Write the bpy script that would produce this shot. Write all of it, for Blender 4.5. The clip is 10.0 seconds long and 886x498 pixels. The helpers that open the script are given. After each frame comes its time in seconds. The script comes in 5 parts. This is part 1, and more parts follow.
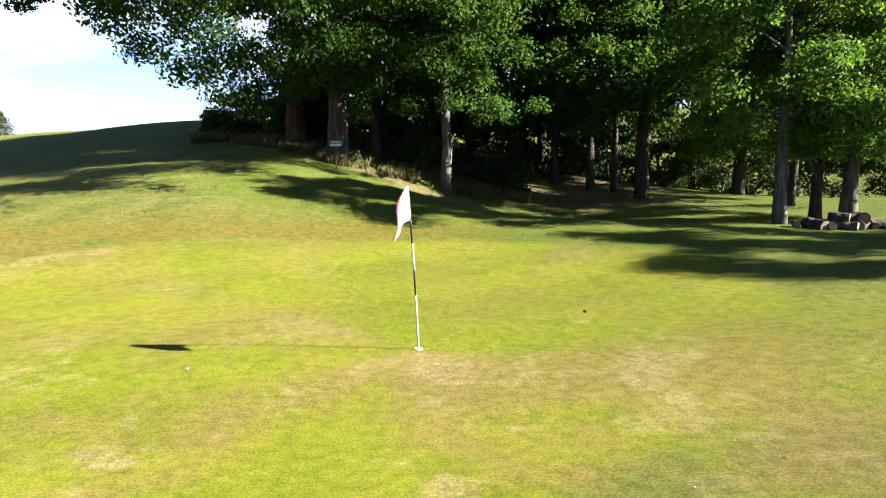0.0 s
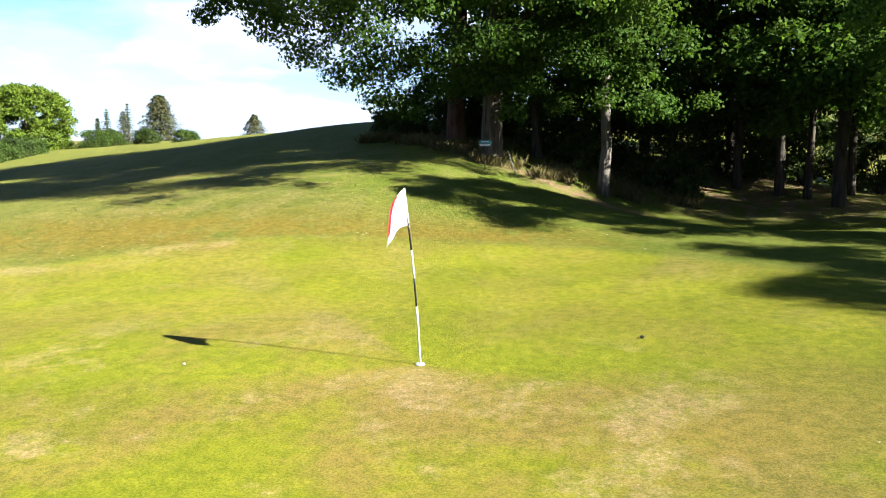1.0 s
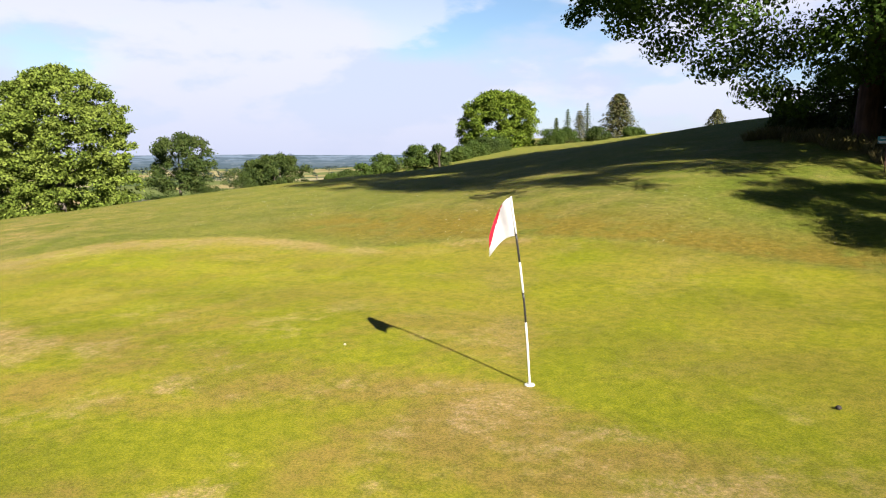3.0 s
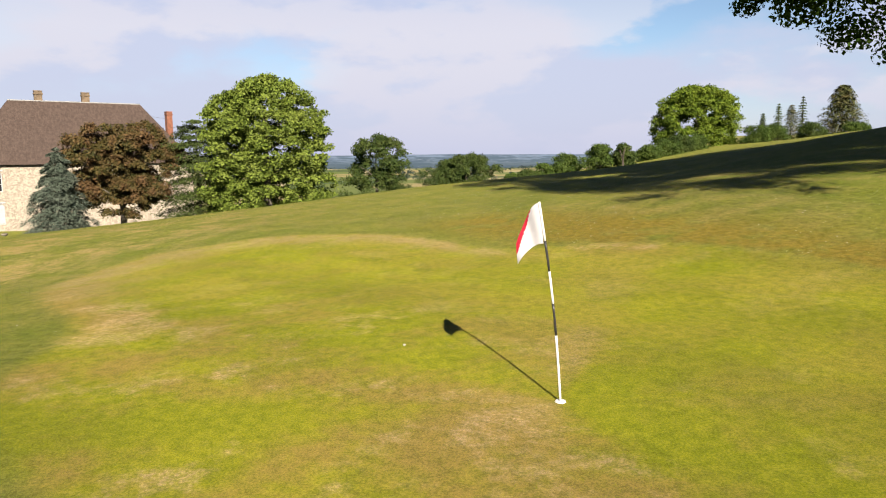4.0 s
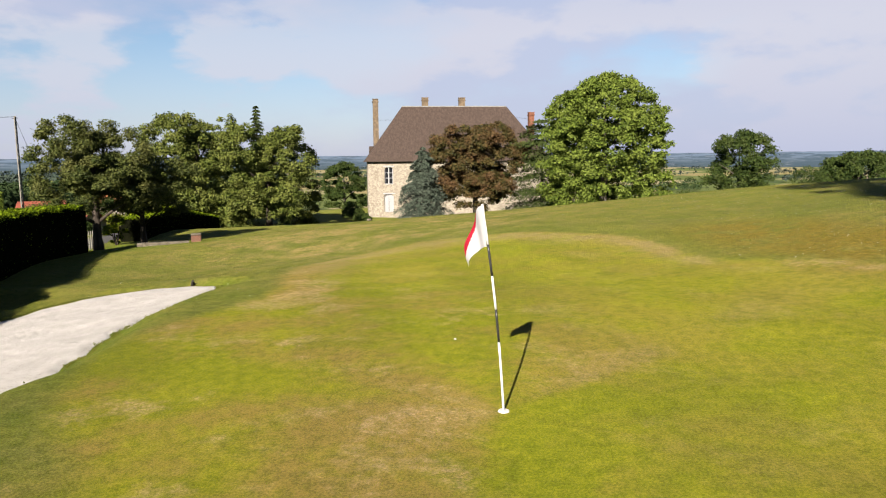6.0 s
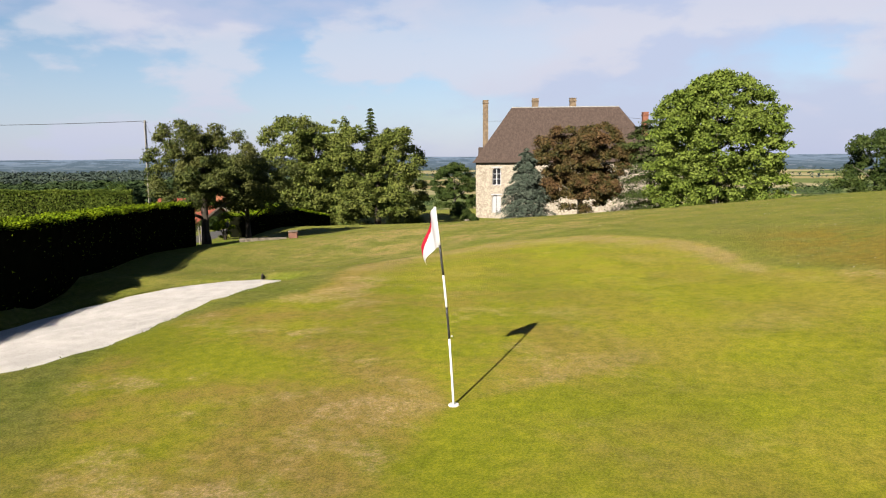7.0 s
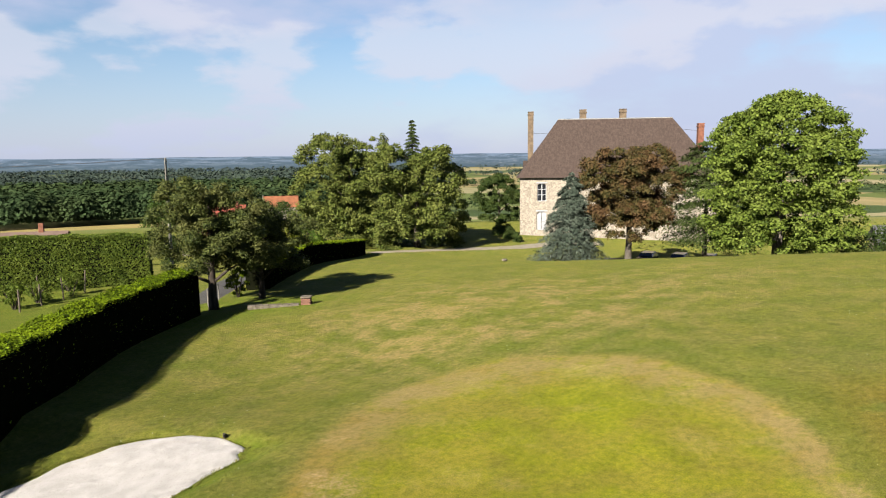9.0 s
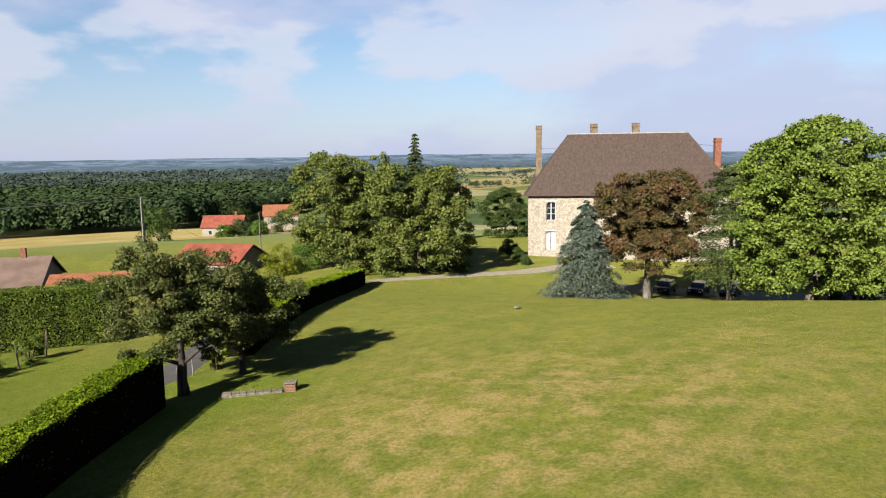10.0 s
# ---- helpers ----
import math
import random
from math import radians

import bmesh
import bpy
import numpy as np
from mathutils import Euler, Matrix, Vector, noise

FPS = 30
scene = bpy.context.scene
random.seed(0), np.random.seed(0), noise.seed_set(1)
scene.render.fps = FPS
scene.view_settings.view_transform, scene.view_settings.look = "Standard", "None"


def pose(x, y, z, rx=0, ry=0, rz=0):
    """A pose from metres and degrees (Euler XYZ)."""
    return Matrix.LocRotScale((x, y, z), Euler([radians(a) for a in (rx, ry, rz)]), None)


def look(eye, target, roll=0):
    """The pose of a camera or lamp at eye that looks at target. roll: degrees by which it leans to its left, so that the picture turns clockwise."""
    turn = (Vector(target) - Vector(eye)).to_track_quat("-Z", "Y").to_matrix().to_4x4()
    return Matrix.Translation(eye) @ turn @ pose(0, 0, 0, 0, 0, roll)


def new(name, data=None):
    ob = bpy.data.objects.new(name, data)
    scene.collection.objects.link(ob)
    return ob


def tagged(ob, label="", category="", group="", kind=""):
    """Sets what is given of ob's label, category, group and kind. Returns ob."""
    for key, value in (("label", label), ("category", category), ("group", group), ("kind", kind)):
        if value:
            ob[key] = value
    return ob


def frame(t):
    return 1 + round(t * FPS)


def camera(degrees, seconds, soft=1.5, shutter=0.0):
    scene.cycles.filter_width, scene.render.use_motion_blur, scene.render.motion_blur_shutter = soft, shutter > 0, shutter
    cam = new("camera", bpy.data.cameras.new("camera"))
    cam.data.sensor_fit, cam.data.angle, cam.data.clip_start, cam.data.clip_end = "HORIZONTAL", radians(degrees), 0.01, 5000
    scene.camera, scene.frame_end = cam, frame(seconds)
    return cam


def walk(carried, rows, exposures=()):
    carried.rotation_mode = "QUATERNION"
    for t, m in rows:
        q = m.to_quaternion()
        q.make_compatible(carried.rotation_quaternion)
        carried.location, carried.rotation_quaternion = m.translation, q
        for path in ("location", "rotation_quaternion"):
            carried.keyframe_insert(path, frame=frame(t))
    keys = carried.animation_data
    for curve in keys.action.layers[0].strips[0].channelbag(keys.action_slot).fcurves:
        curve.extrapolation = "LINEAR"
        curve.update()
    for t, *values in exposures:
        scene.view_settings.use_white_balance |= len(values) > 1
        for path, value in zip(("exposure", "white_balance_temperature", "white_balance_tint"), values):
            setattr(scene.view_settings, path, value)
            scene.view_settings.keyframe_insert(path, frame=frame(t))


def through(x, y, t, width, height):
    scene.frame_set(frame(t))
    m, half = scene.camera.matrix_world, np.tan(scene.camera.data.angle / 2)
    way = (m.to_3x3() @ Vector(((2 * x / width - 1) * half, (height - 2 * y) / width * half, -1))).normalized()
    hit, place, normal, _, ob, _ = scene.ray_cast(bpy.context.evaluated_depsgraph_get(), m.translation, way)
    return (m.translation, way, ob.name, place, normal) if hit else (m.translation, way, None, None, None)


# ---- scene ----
cam = camera(64.0, 10.0, 1.1)
PATH = [
    (0, (0.58, -8.916, 2.513), (0.525, -6.934, 2.25), -0.6),
    (0.5, (1.836, -8.335, 2.498), (1.499, -6.381, 2.238), -0.4),
    (1, (2.938, -7.721, 2.494), (2.296, -5.845, 2.236), -0.3),
    (1.5, (3.858, -7.169, 2.509), (2.917, -5.423, 2.25), -0.1),
    (2, (4.651, -6.576, 2.529), (3.435, -5.009, 2.268), -0.1),
    (2.5, (5.271, -5.908, 2.563), (3.828, -4.548, 2.3), -0.1),
    (4, (6.414, -3.55, 2.622), (4.543, -2.895, 2.359), -0.4),
    (4.5, (6.69, -2.544, 2.635), (4.748, -2.148, 2.372), -0.4),
    (5, (6.822, -1.443, 2.628), (4.844, -1.307, 2.365), -0.4),
    (5.5, (6.937, -0.356, 2.628), (4.958, -0.476, 2.365), -0.5),
    (6, (6.982, 0.661, 2.632), (5.032, 0.304, 2.37), -0.5),
    (7.3, (6.841, 2.727, 2.696), (4.994, 2.004, 2.436), -0.45),
    (7.5, (6.625, 2.885, 2.815), (4.788, 2.139, 2.552), -0.5),
    (8, (5.773, 3.01, 3.605), (3.952, 2.227, 3.34), -0.5),
    (8.5, (4.353, 2.659, 4.656), (2.539, 1.863, 4.387), -0.4),
    (9, (2.222, 1.863, 5.829), (0.409, 1.063, 5.561), -0.7),
    (9.5, (-0.348, 0.627, 7.014), (-2.161, -0.175, 6.747), -0.8),
    (10, (-3.003, -0.63, 8.471), (-4.813, -1.438, 8.203), -0.8),
]
EXPOSURES = ((0.0, 3.45, 5950, 6), (1.0, 3.29, 6100, 7), (2.5, 2.83, 6540, 10), (4.0, 2.43, 7000, 14), (5.5, 2.28, 6850, 13), (7.5, 2.34, 6700, 12), (10.0, 2.37, 6500, 11))
walk(cam, [(t, look(eye, target, roll)) for t, eye, target, roll in PATH], EXPOSURES)

# ---- light ----
world = bpy.data.worlds.new("sky")
scene.world = world
world.use_nodes = True
SUN_DIR = Vector((0.873, -0.073, 0.482)).normalized()
SUN_EL = math.asin(SUN_DIR.z)


def sky_nodes():
    nt = world.node_tree
    nt.nodes.clear()
    out = nt.nodes.new("ShaderNodeOutputWorld")
    bg = nt.nodes.new("ShaderNodeBackground")
    sky = nt.nodes.new("ShaderNodeTexSky")
    sky.sky_type, sky.sun_disc = "NISHITA", False
    sky.sun_elevation = SUN_EL
    sky.sun_rotation = math.atan2(SUN_DIR.x, SUN_DIR.y)
    sky.air_density, sky.dust_density, sky.ozone_density = 1.0, 0.15, 4.0
    co = nt.nodes.new("ShaderNodeTexCoord")
    sep = nt.nodes.new("ShaderNodeSeparateXYZ")
    nt.links.new(co.outputs["Generated"], sep.inputs[0])

    def math_node(op, a, b=None, c=None):
        n = nt.nodes.new("ShaderNodeMath")
        n.operation = op
        for i, v in enumerate((a, b, c)):
            if v is None:
                continue
            if hasattr(v, "links"):
                nt.links.new(v, n.inputs[i])
            else:
                n.inputs[i].default_value = v
        return n.outputs[0]

    comb = nt.nodes.new("ShaderNodeMapping")
    comb.inputs["Scale"].default_value = (1, 1, 2.6)
    nt.links.new(co.outputs["Generated"], comb.inputs[0])

    def cloud(scale, detail, lo, hi, shift):
        mp = nt.nodes.new("ShaderNodeMapping")
        mp.inputs["Location"].default_value = (shift, shift * 0.7, 0)
        nt.links.new(comb.outputs[0], mp.inputs[0])
        no = nt.nodes.new("ShaderNodeTexNoise")
        no.inputs["Scale"].default_value, no.inputs["Detail"].default_value = scale, detail
        no.inputs["Roughness"].default_value = 0.52
        nt.links.new(mp.outputs[0], no.inputs["Vector"])
        mr = nt.nodes.new("ShaderNodeMapRange")
        mr.interpolation_type = "SMOOTHSTEP"
        mr.inputs["From Min"].default_value, mr.inputs["From Max"].default_value = lo, hi
        nt.links.new(no.outputs["Fac"], mr.inputs["Value"])
        return mr.outputs["Result"]

    veil = cloud(1.3, 7.0, 0.44, 0.53, 5.2)
    bank = nt.nodes.new("ShaderNodeMapRange")
    bank.interpolation_type = "SMOOTHSTEP"
    bank.inputs["From Min"].default_value, bank.inputs["From Max"].default_value = 0.32, 0.17
    bank.inputs["To Min"].default_value = 0.05
    nt.links.new(sep.outputs["Z"], bank.inputs["Value"])
    veil = math_node("MULTIPLY", veil, bank.outputs["Result"])
    puff = cloud(3.6, 9.0, 0.49, 0.57, 11.3)
    low = nt.nodes.new("ShaderNodeMapRange")
    low.inputs["From Min"].default_value, low.inputs["From Max"].default_value = 0.34, 0.08
    nt.links.new(sep.outputs["Z"], low.inputs["Value"])
    puff2 = math_node("MULTIPLY", puff, low.outputs["Result"])
    m1 = nt.nodes.new("ShaderNodeMix")
    m1.data_type = "RGBA"
    nt.links.new(math_node("MULTIPLY", veil, 0.8), m1.inputs["Factor"])
    nt.links.new(sky.outputs[0], m1.inputs[6])
    m1.inputs[7].default_value = VEIL
    m2 = nt.nodes.new("ShaderNodeMix")
    m2.data_type = "RGBA"
    nt.links.new(math_node("MULTIPLY", puff2, 0.8), m2.inputs["Factor"])
    nt.links.new(m1.outputs[2], m2.inputs[6])
    m2.inputs[7].default_value = PUFF
    haze = nt.nodes.new("ShaderNodeMapRange")
    haze.inputs["From Min"].default_value, haze.inputs["From Max"].default_value = 0.16, -0.01
    haze.inputs["To Max"].default_value = 0.85
    nt.links.new(sep.outputs["Z"], haze.inputs["Value"])
    m3 = nt.nodes.new("ShaderNodeMix")
    m3.data_type = "RGBA"
    nt.links.new(haze.outputs["Result"], m3.inputs["Factor"])
    nt.links.new(m2.outputs[2], m3.inputs[6])
    m3.inputs[7].default_value = HAZE
    nt.links.new(m3.outputs[2], bg.inputs["Color"])
    bg.inputs["Strength"].default_value = 0.0235
    nt.links.new(bg.outputs[0], out.inputs[0])


VEIL, PUFF, HAZE = (4.9, 5.3, 6.9, 1), (6.5, 6.6, 7.3, 1), (4.1, 4.7, 6.6, 1)
sky_nodes()
sun = bpy.data.lights.new("sun", "SUN")
sun.energy, sun.angle, sun.color = 5.0, radians(0.6), (1.0, 0.92, 0.79)
sun_ob = new("sun", sun)
sun_ob.matrix_world = look(SUN_DIR * 100, (0, 0, 0))


# ---- materials ----
TONE = 0.44


class Nodes:
    """A principled material with a few shorthands for its node tree."""

    def __init__(self, name, rough=0.7, spec=0.3):
        self.mat = bpy.data.materials.new(name)
        self.mat.use_nodes = True
        self.nt = self.mat.node_tree
        self.bsdf = self.nt.nodes["Principled BSDF"]
        self.out = self.nt.nodes["Material Output"]
        self.bsdf.inputs["Roughness"].default_value = rough
        self.bsdf.inputs["Specular IOR Level"].default_value = spec

    def link(self, a, b):
        self.nt.links.new(a, b)

    def coords(self, kind="Object"):
        if kind == "World":
            return self.nt.nodes.new("ShaderNodeNewGeometry").outputs["Position"]
        return self.nt.nodes.new("ShaderNodeTexCoord").outputs[kind]

    def noise(self, scale, detail=4.0, vec=None, rough=0.55, stretch=None):
        n = self.nt.nodes.new("ShaderNodeTexNoise")
        n.inputs["Scale"].default_value, n.inputs["Detail"].default_value, n.inputs["Roughness"].default_value = scale, detail, rough
        vec = vec if vec is not None else self.coords()
        if stretch:
            mp = self.nt.nodes.new("ShaderNodeMapping")
            mp.inputs["Scale"].default_value = stretch
            self.link(vec, mp.inputs[0])
            vec = mp.outputs[0]
        self.link(vec, n.inputs["Vector"])
        return n.outputs["Fac"]

    def rng(self, v, lo, hi, a=0.0, b=1.0):
        n = self.nt.nodes.new("ShaderNodeMapRange")
        n.interpolation_type = "SMOOTHSTEP"
        for k, x in (("From Min", lo), ("From Max", hi), ("To Min", a), ("To Max", b)):
            n.inputs[k].default_value = x
        self.link(v, n.inputs["Value"])
        return n.outputs["Result"]

    def mix(self, f, a, b, blend="MIX"):
        n = self.nt.nodes.new("ShaderNodeMix")
        n.data_type, n.blend_type = "RGBA", blend
        for v, i in ((f, 0), (a, 6), (b, 7)):
            if hasattr(v, "links"):
                self.link(v, n.inputs[i])
            else:
                n.inputs[i].default_value = v if i == 0 or len(v) == 4 else (*v, 1)
        return n.outputs[2]

    def math(self, op, a, b):
        n = self.nt.nodes.new("ShaderNodeMath")
        n.operation = op
        for i, v in enumerate((a, b)):
            if hasattr(v, "links"):
                self.link(v, n.inputs[i])
            else:
                n.inputs[i].default_value = v
        return n.outputs[0]

    def attr(self, name):
        n = self.nt.nodes.new("ShaderNodeAttribute")
        n.attribute_name = name
        return n.outputs["Fac"]

    def color(self, c):
        self.base = self.mix(1.0, c, (TONE, TONE, TONE), "MULTIPLY")
        self.link(self.base, self.bsdf.inputs["Base Color"])
        return self

    def bump(self, h, strength=0.4, dist=0.02):
        n = self.nt.nodes.new("ShaderNodeBump")
        n.inputs["Strength"].default_value, n.inputs["Distance"].default_value = strength, dist
        self.link(h, n.inputs["Height"])
        self.link(n.outputs[0], self.bsdf.inputs["Normal"])
        return self


def plain(name, col, rough=0.7, vary=0.25, scale=3.0, fine=40.0, spec=0.3, bump=0.0):
    """A surface of one colour with coarse staining and fine grain."""
    m = Nodes(name, rough, spec)
    dark = tuple(c * (1 - vary) for c in col)
    light = tuple(min(1.0, c * (1 + vary)) for c in col)
    c = m.mix(m.rng(m.noise(scale, 5), 0.3, 0.7), dark, light)
    c = m.mix(m.rng(m.noise(fine, 3), 0.35, 0.65, 0, 0.35), c, dark)
    m.color(c)
    if bump:
        m.bump(m.noise(fine, 4), bump, 0.02)
    return m.mat


def leafy(name, dark, light, tip=None, through=0.35, rough=0.6, gloss=0.07, patch_scale=0.55):
    """Leaves: each one a little different, letting some light through."""
    m = Nodes(name, rough, gloss)
    geo = m.nt.nodes.new("ShaderNodeNewGeometry")
    isl = geo.outputs["Random Per Island"]
    c = m.mix(m.rng(isl, 0.0, 1.0), dark, light)
    patch = m.rng(m.noise(patch_scale, 3), 0.42, 0.66)
    c = m.mix(m.math("MULTIPLY", patch, 0.55), c, tip or light)
    m.color(c)
    tr = m.nt.nodes.new("ShaderNodeBsdfTranslucent")
    warm = m.mix(1.0, m.base, (1.25, 1.3, 0.6), "MULTIPLY")
    m.link(warm, tr.inputs["Color"])
    mx = m.nt.nodes.new("ShaderNodeMixShader")
    mx.inputs[0].default_value = through
    m.link(m.bsdf.outputs[0], mx.inputs[1])
    m.link(tr.outputs[0], mx.inputs[2])
    m.link(mx.outputs[0], m.out.inputs["Surface"])
    return m.mat


def bark(name, dark, light, moss=(0.09, 0.10, 0.04)):
    m = Nodes(name, 0.9, 0.15)
    ridges = m.noise(7, 6, stretch=(1, 1, 0.18))
    c = m.mix(m.rng(ridges, 0.35, 0.65), dark, light)
    c = m.mix(m.rng(m.noise(0.9, 3), 0.5, 0.75, 0, 0.6), c, moss)
    m.color(c).bump(ridges, 0.9, 0.05)
    return m.mat


def turf():
    """Mown grass: the close-cut green, its fringe, the dry lawn, far fields and bare soil, by the masks on the ground."""
    m = Nodes("turf", 0.9, 0.05)
    p = m.coords("World")
    fine = m.noise(38, 4, p, 0.7)
    blades = m.noise(150, 2, p, 0.6)
    mid = m.noise(1.5, 5, p, 0.6)
    wide = m.noise(0.28, 4, p)
    speck = m.rng(m.noise(14, 5, p, 0.7), 0.40, 0.62)
    lawn = m.mix(m.rng(wide, 0.35, 0.65), LAWN_A, LAWN_B)
    lawn = m.mix(m.rng(mid, 0.40, 0.72, 0, 0.85), lawn, LAWN_C)
    straw = m.math("MULTIPLY", m.rng(m.noise(0.7, 10, p, 0.78), 0.42, 0.62), m.attr("dry"))
    lawn = m.mix(m.math("MULTIPLY", straw, m.rng(speck, 0, 1, 0.55, 1)), lawn, STRAW)
    green = m.mix(m.rng(m.noise(0.22, 4, p, 0.5), 0.36, 0.62), GREEN_A, GREEN_B)
    green = m.mix(m.rng(m.noise(1.1, 6, p, 0.65), 0.48, 0.68, 0, 0.75), green, GREEN_C)
    tan = m.math("MULTIPLY", m.rng(m.noise(0.36, 7, p, 0.66), 0.42, 0.60, 0, 0.85), m.rng(m.attr("worn"), 0, 1, 0.34, 1))
    green = m.mix(tan, green, GREEN_D)
    bare = m.math("MULTIPLY", m.rng(m.noise(0.5, 8, p, 0.72), 0.50, 0.64), m.attr("worn"))
    green = m.mix(m.math("MULTIPLY", bare, m.rng(speck, 0, 1, 0.3, 1)), green, WORN)
    across = m.nt.nodes.new("ShaderNodeVectorMath")
    across.operation = "DOT_PRODUCT"
    across.inputs[1].default_value = (-0.36 * 1.9, 0.93 * 1.9, 0)
    m.link(p, across.inputs[0])
    stripe = m.rng(m.math("SINE", m.math("ADD", across.outputs["Value"], m.math("MULTIPLY", wide, 2.0)), 0.0), -0.7, 0.7, 0.0, 0.6)
    green = m.mix(stripe, green, m.mix(1.0, green, (1.16, 1.18, 1.0), "MULTIPLY"))
    lawn = m.mix(m.math("MULTIPLY", m.attr("lush"), m.rng(mid, 0.3, 0.6, 0.35, 0.8)), lawn, LUSH)
    green = m.mix(m.math("MULTIPLY", m.attr("collar"), m.rng(m.noise(1.2, 6, p, 0.7), 0.34, 0.58, 0.1, 0.9)), green, COLLAR)
    lawn = m.mix(m.math("MULTIPLY", m.attr("bank"), m.rng(m.noise(0.8, 7, p, 0.72), 0.32, 0.54)), lawn, BANK)
    c = m.mix(m.attr("green"), lawn, green)
    tuft = m.noise(7.5, 7, p, 0.78)
    rough = m.math("SUBTRACT", 1.0, m.math("MULTIPLY", m.attr("green"), 0.2))
    c = m.mix(m.math("MULTIPLY", m.rng(tuft, 0.42, 0.60, 0.0, 0.85), rough), c, m.mix(1.0, c, (0.52, 0.62, 0.46), "MULTIPLY"))
    c = m.mix(m.math("MULTIPLY", m.rng(m.noise(15, 6, p, 0.78), 0.48, 0.62, 0.0, 0.8), rough), c, m.mix(1.0, c, (1.62, 1.5, 1.5), "MULTIPLY"))
    # grain: blades lit and unlit
    c = m.mix(m.math("MULTIPLY", m.rng(fine, 0.38, 0.62, 0.0, 0.85), rough), c, m.mix(1.0, c, (0.44, 0.52, 0.38), "MULTIPLY"))
    c = m.mix(m.rng(blades, 0.48, 0.66, 0.0, 0.7), c, m.mix(1.0, c, (1.55, 1.5, 1.4), "MULTIPLY"))
    soil = m.mix(m.rng(m.noise(5, 5, p), 0.3, 0.7), (0.170, 0.105, 0.062), (0.290, 0.195, 0.120))
    c = m.mix(m.math("MULTIPLY", m.attr("soil"), m.rng(m.noise(1.7, 5, p), 0.35, 0.6)), c, soil)
    # open country beyond the lawns: parcels of crop, stubble and meadow
    vor = m.nt.nodes.new("ShaderNodeTexVoronoi")
    vor.inputs["Scale"].default_value = 0.0065
    mp = m.nt.nodes.new("ShaderNodeMapping")
    mp.inputs["Scale"].default_value = (1, 1, 0)
    m.link(p, mp.inputs[0])
    m.link(mp.outputs[0], vor.inputs["Vector"])
    sepc = m.nt.nodes.new("ShaderNodeSeparateColor")
    m.link(vor.outputs["Color"], sepc.inputs[0])
    crop = m.mix(m.rng(sepc.outputs[0], 0.3, 0.36), (0.231, 0.187, 0.094), (0.088, 0.110, 0.033))
    crop = m.mix(m.rng(sepc.outputs[1], 0.62, 0.66), crop, (0.253, 0.220, 0.132))
    crop = m.mix(m.rng(sepc.outputs[2], 0.74, 0.78), crop, (0.039, 0.061, 0.022))
    crop = m.mix(m.rng(m.noise(0.03, 5, p), 0.35, 0.65, 0, 0.35), crop, (0.066, 0.094, 0.028))
    crop = m.mix(m.attr("meadow"), crop, m.mix(m.rng(m.noise(0.05, 5, p), 0.35, 0.65), (0.10, 0.135, 0.040), (0.14, 0.165, 0.055)))
    crop = m.mix(m.attr("stubble"), crop, m.mix(m.rng(m.noise(0.06, 5, p), 0.35, 0.65), (0.24, 0.195, 0.070), (0.31, 0.255, 0.100)))
    far = m.math("MULTIPLY", m.attr("woodland"), m.rng(m.noise(0.006, 5, p), 0.36, 0.46, 0.25, 1.0))
    crop = m.mix(far, crop, m.mix(m.rng(m.noise(0.02, 5, p), 0.35, 0.65), (0.040, 0.062, 0.040), (0.062, 0.086, 0.056)))
    c = m.mix(m.attr("field"), c, crop)
    m.color(c)
    m.bsdf.inputs["Diffuse Roughness"].default_value = 0.4
    h = m.math("ADD", m.math("MULTIPLY", fine, 0.6), m.math("ADD", m.math("MULTIPLY", tuft, 1.5), blades))
    m.bump(h, 0.8, 0.025)
    return m.mat


COLLAR, BANK = (0.315, 0.240, 0.105), (0.228, 0.170, 0.032)
LAWN_A, LAWN_B, LAWN_C, STRAW = (0.158, 0.174, 0.032), (0.212, 0.205, 0.042), (0.118, 0.142, 0.026), (0.395, 0.275, 0.138)
GREEN_A, GREEN_B, GREEN_C, WORN = (0.204, 0.216, 0.016), (0.252, 0.248, 0.021), (0.168, 0.180, 0.013), (0.44, 0.310, 0.185)
GREEN_D, LUSH = (0.27, 0.190, 0.060), (0.140, 0.188, 0.018)
M_TURF = turf()
M_OAK = leafy("oak_leaf", (0.044, 0.094, 0.018), (0.076, 0.142, 0.026), (0.108, 0.172, 0.030), 0.36, 0.7, 0.03)
M_WOOD = leafy("wood_leaf", (0.050, 0.105, 0.021), (0.090, 0.165, 0.032), (0.132, 0.200, 0.036), 0.44, 0.7, 0.03)
M_PLANE = leafy("plane_leaf", (0.056, 0.092, 0.013), (0.180, 0.250, 0.040), (0.240, 0.305, 0.062), 0.24)
M_WALNUT = leafy("walnut_leaf", (0.072, 0.150, 0.026), (0.150, 0.260, 0.042), (0.200, 0.290, 0.044), 0.48)
M_CHESTNUT = leafy("chestnut_leaf", (0.044, 0.068, 0.011), (0.124, 0.154, 0.030), (0.176, 0.194, 0.048), 0.06)
M_COPPER = leafy("copper_leaf", (0.036, 0.042, 0.012), (0.100, 0.074, 0.025), (0.150, 0.074, 0.040), 0.10)
M_APPLE = leafy("apple_leaf", (0.030, 0.048, 0.012), (0.110, 0.132, 0.034), (0.150, 0.150, 0.048), 0.2)
M_SPRUCE = leafy("blue_spruce_needles", (0.044, 0.064, 0.046), (0.105, 0.132, 0.102), (0.130, 0.158, 0.124), 0.05)
M_PINE = leafy("pine_needles", (0.034, 0.056, 0.016), (0.072, 0.100, 0.026), None, 0.15)
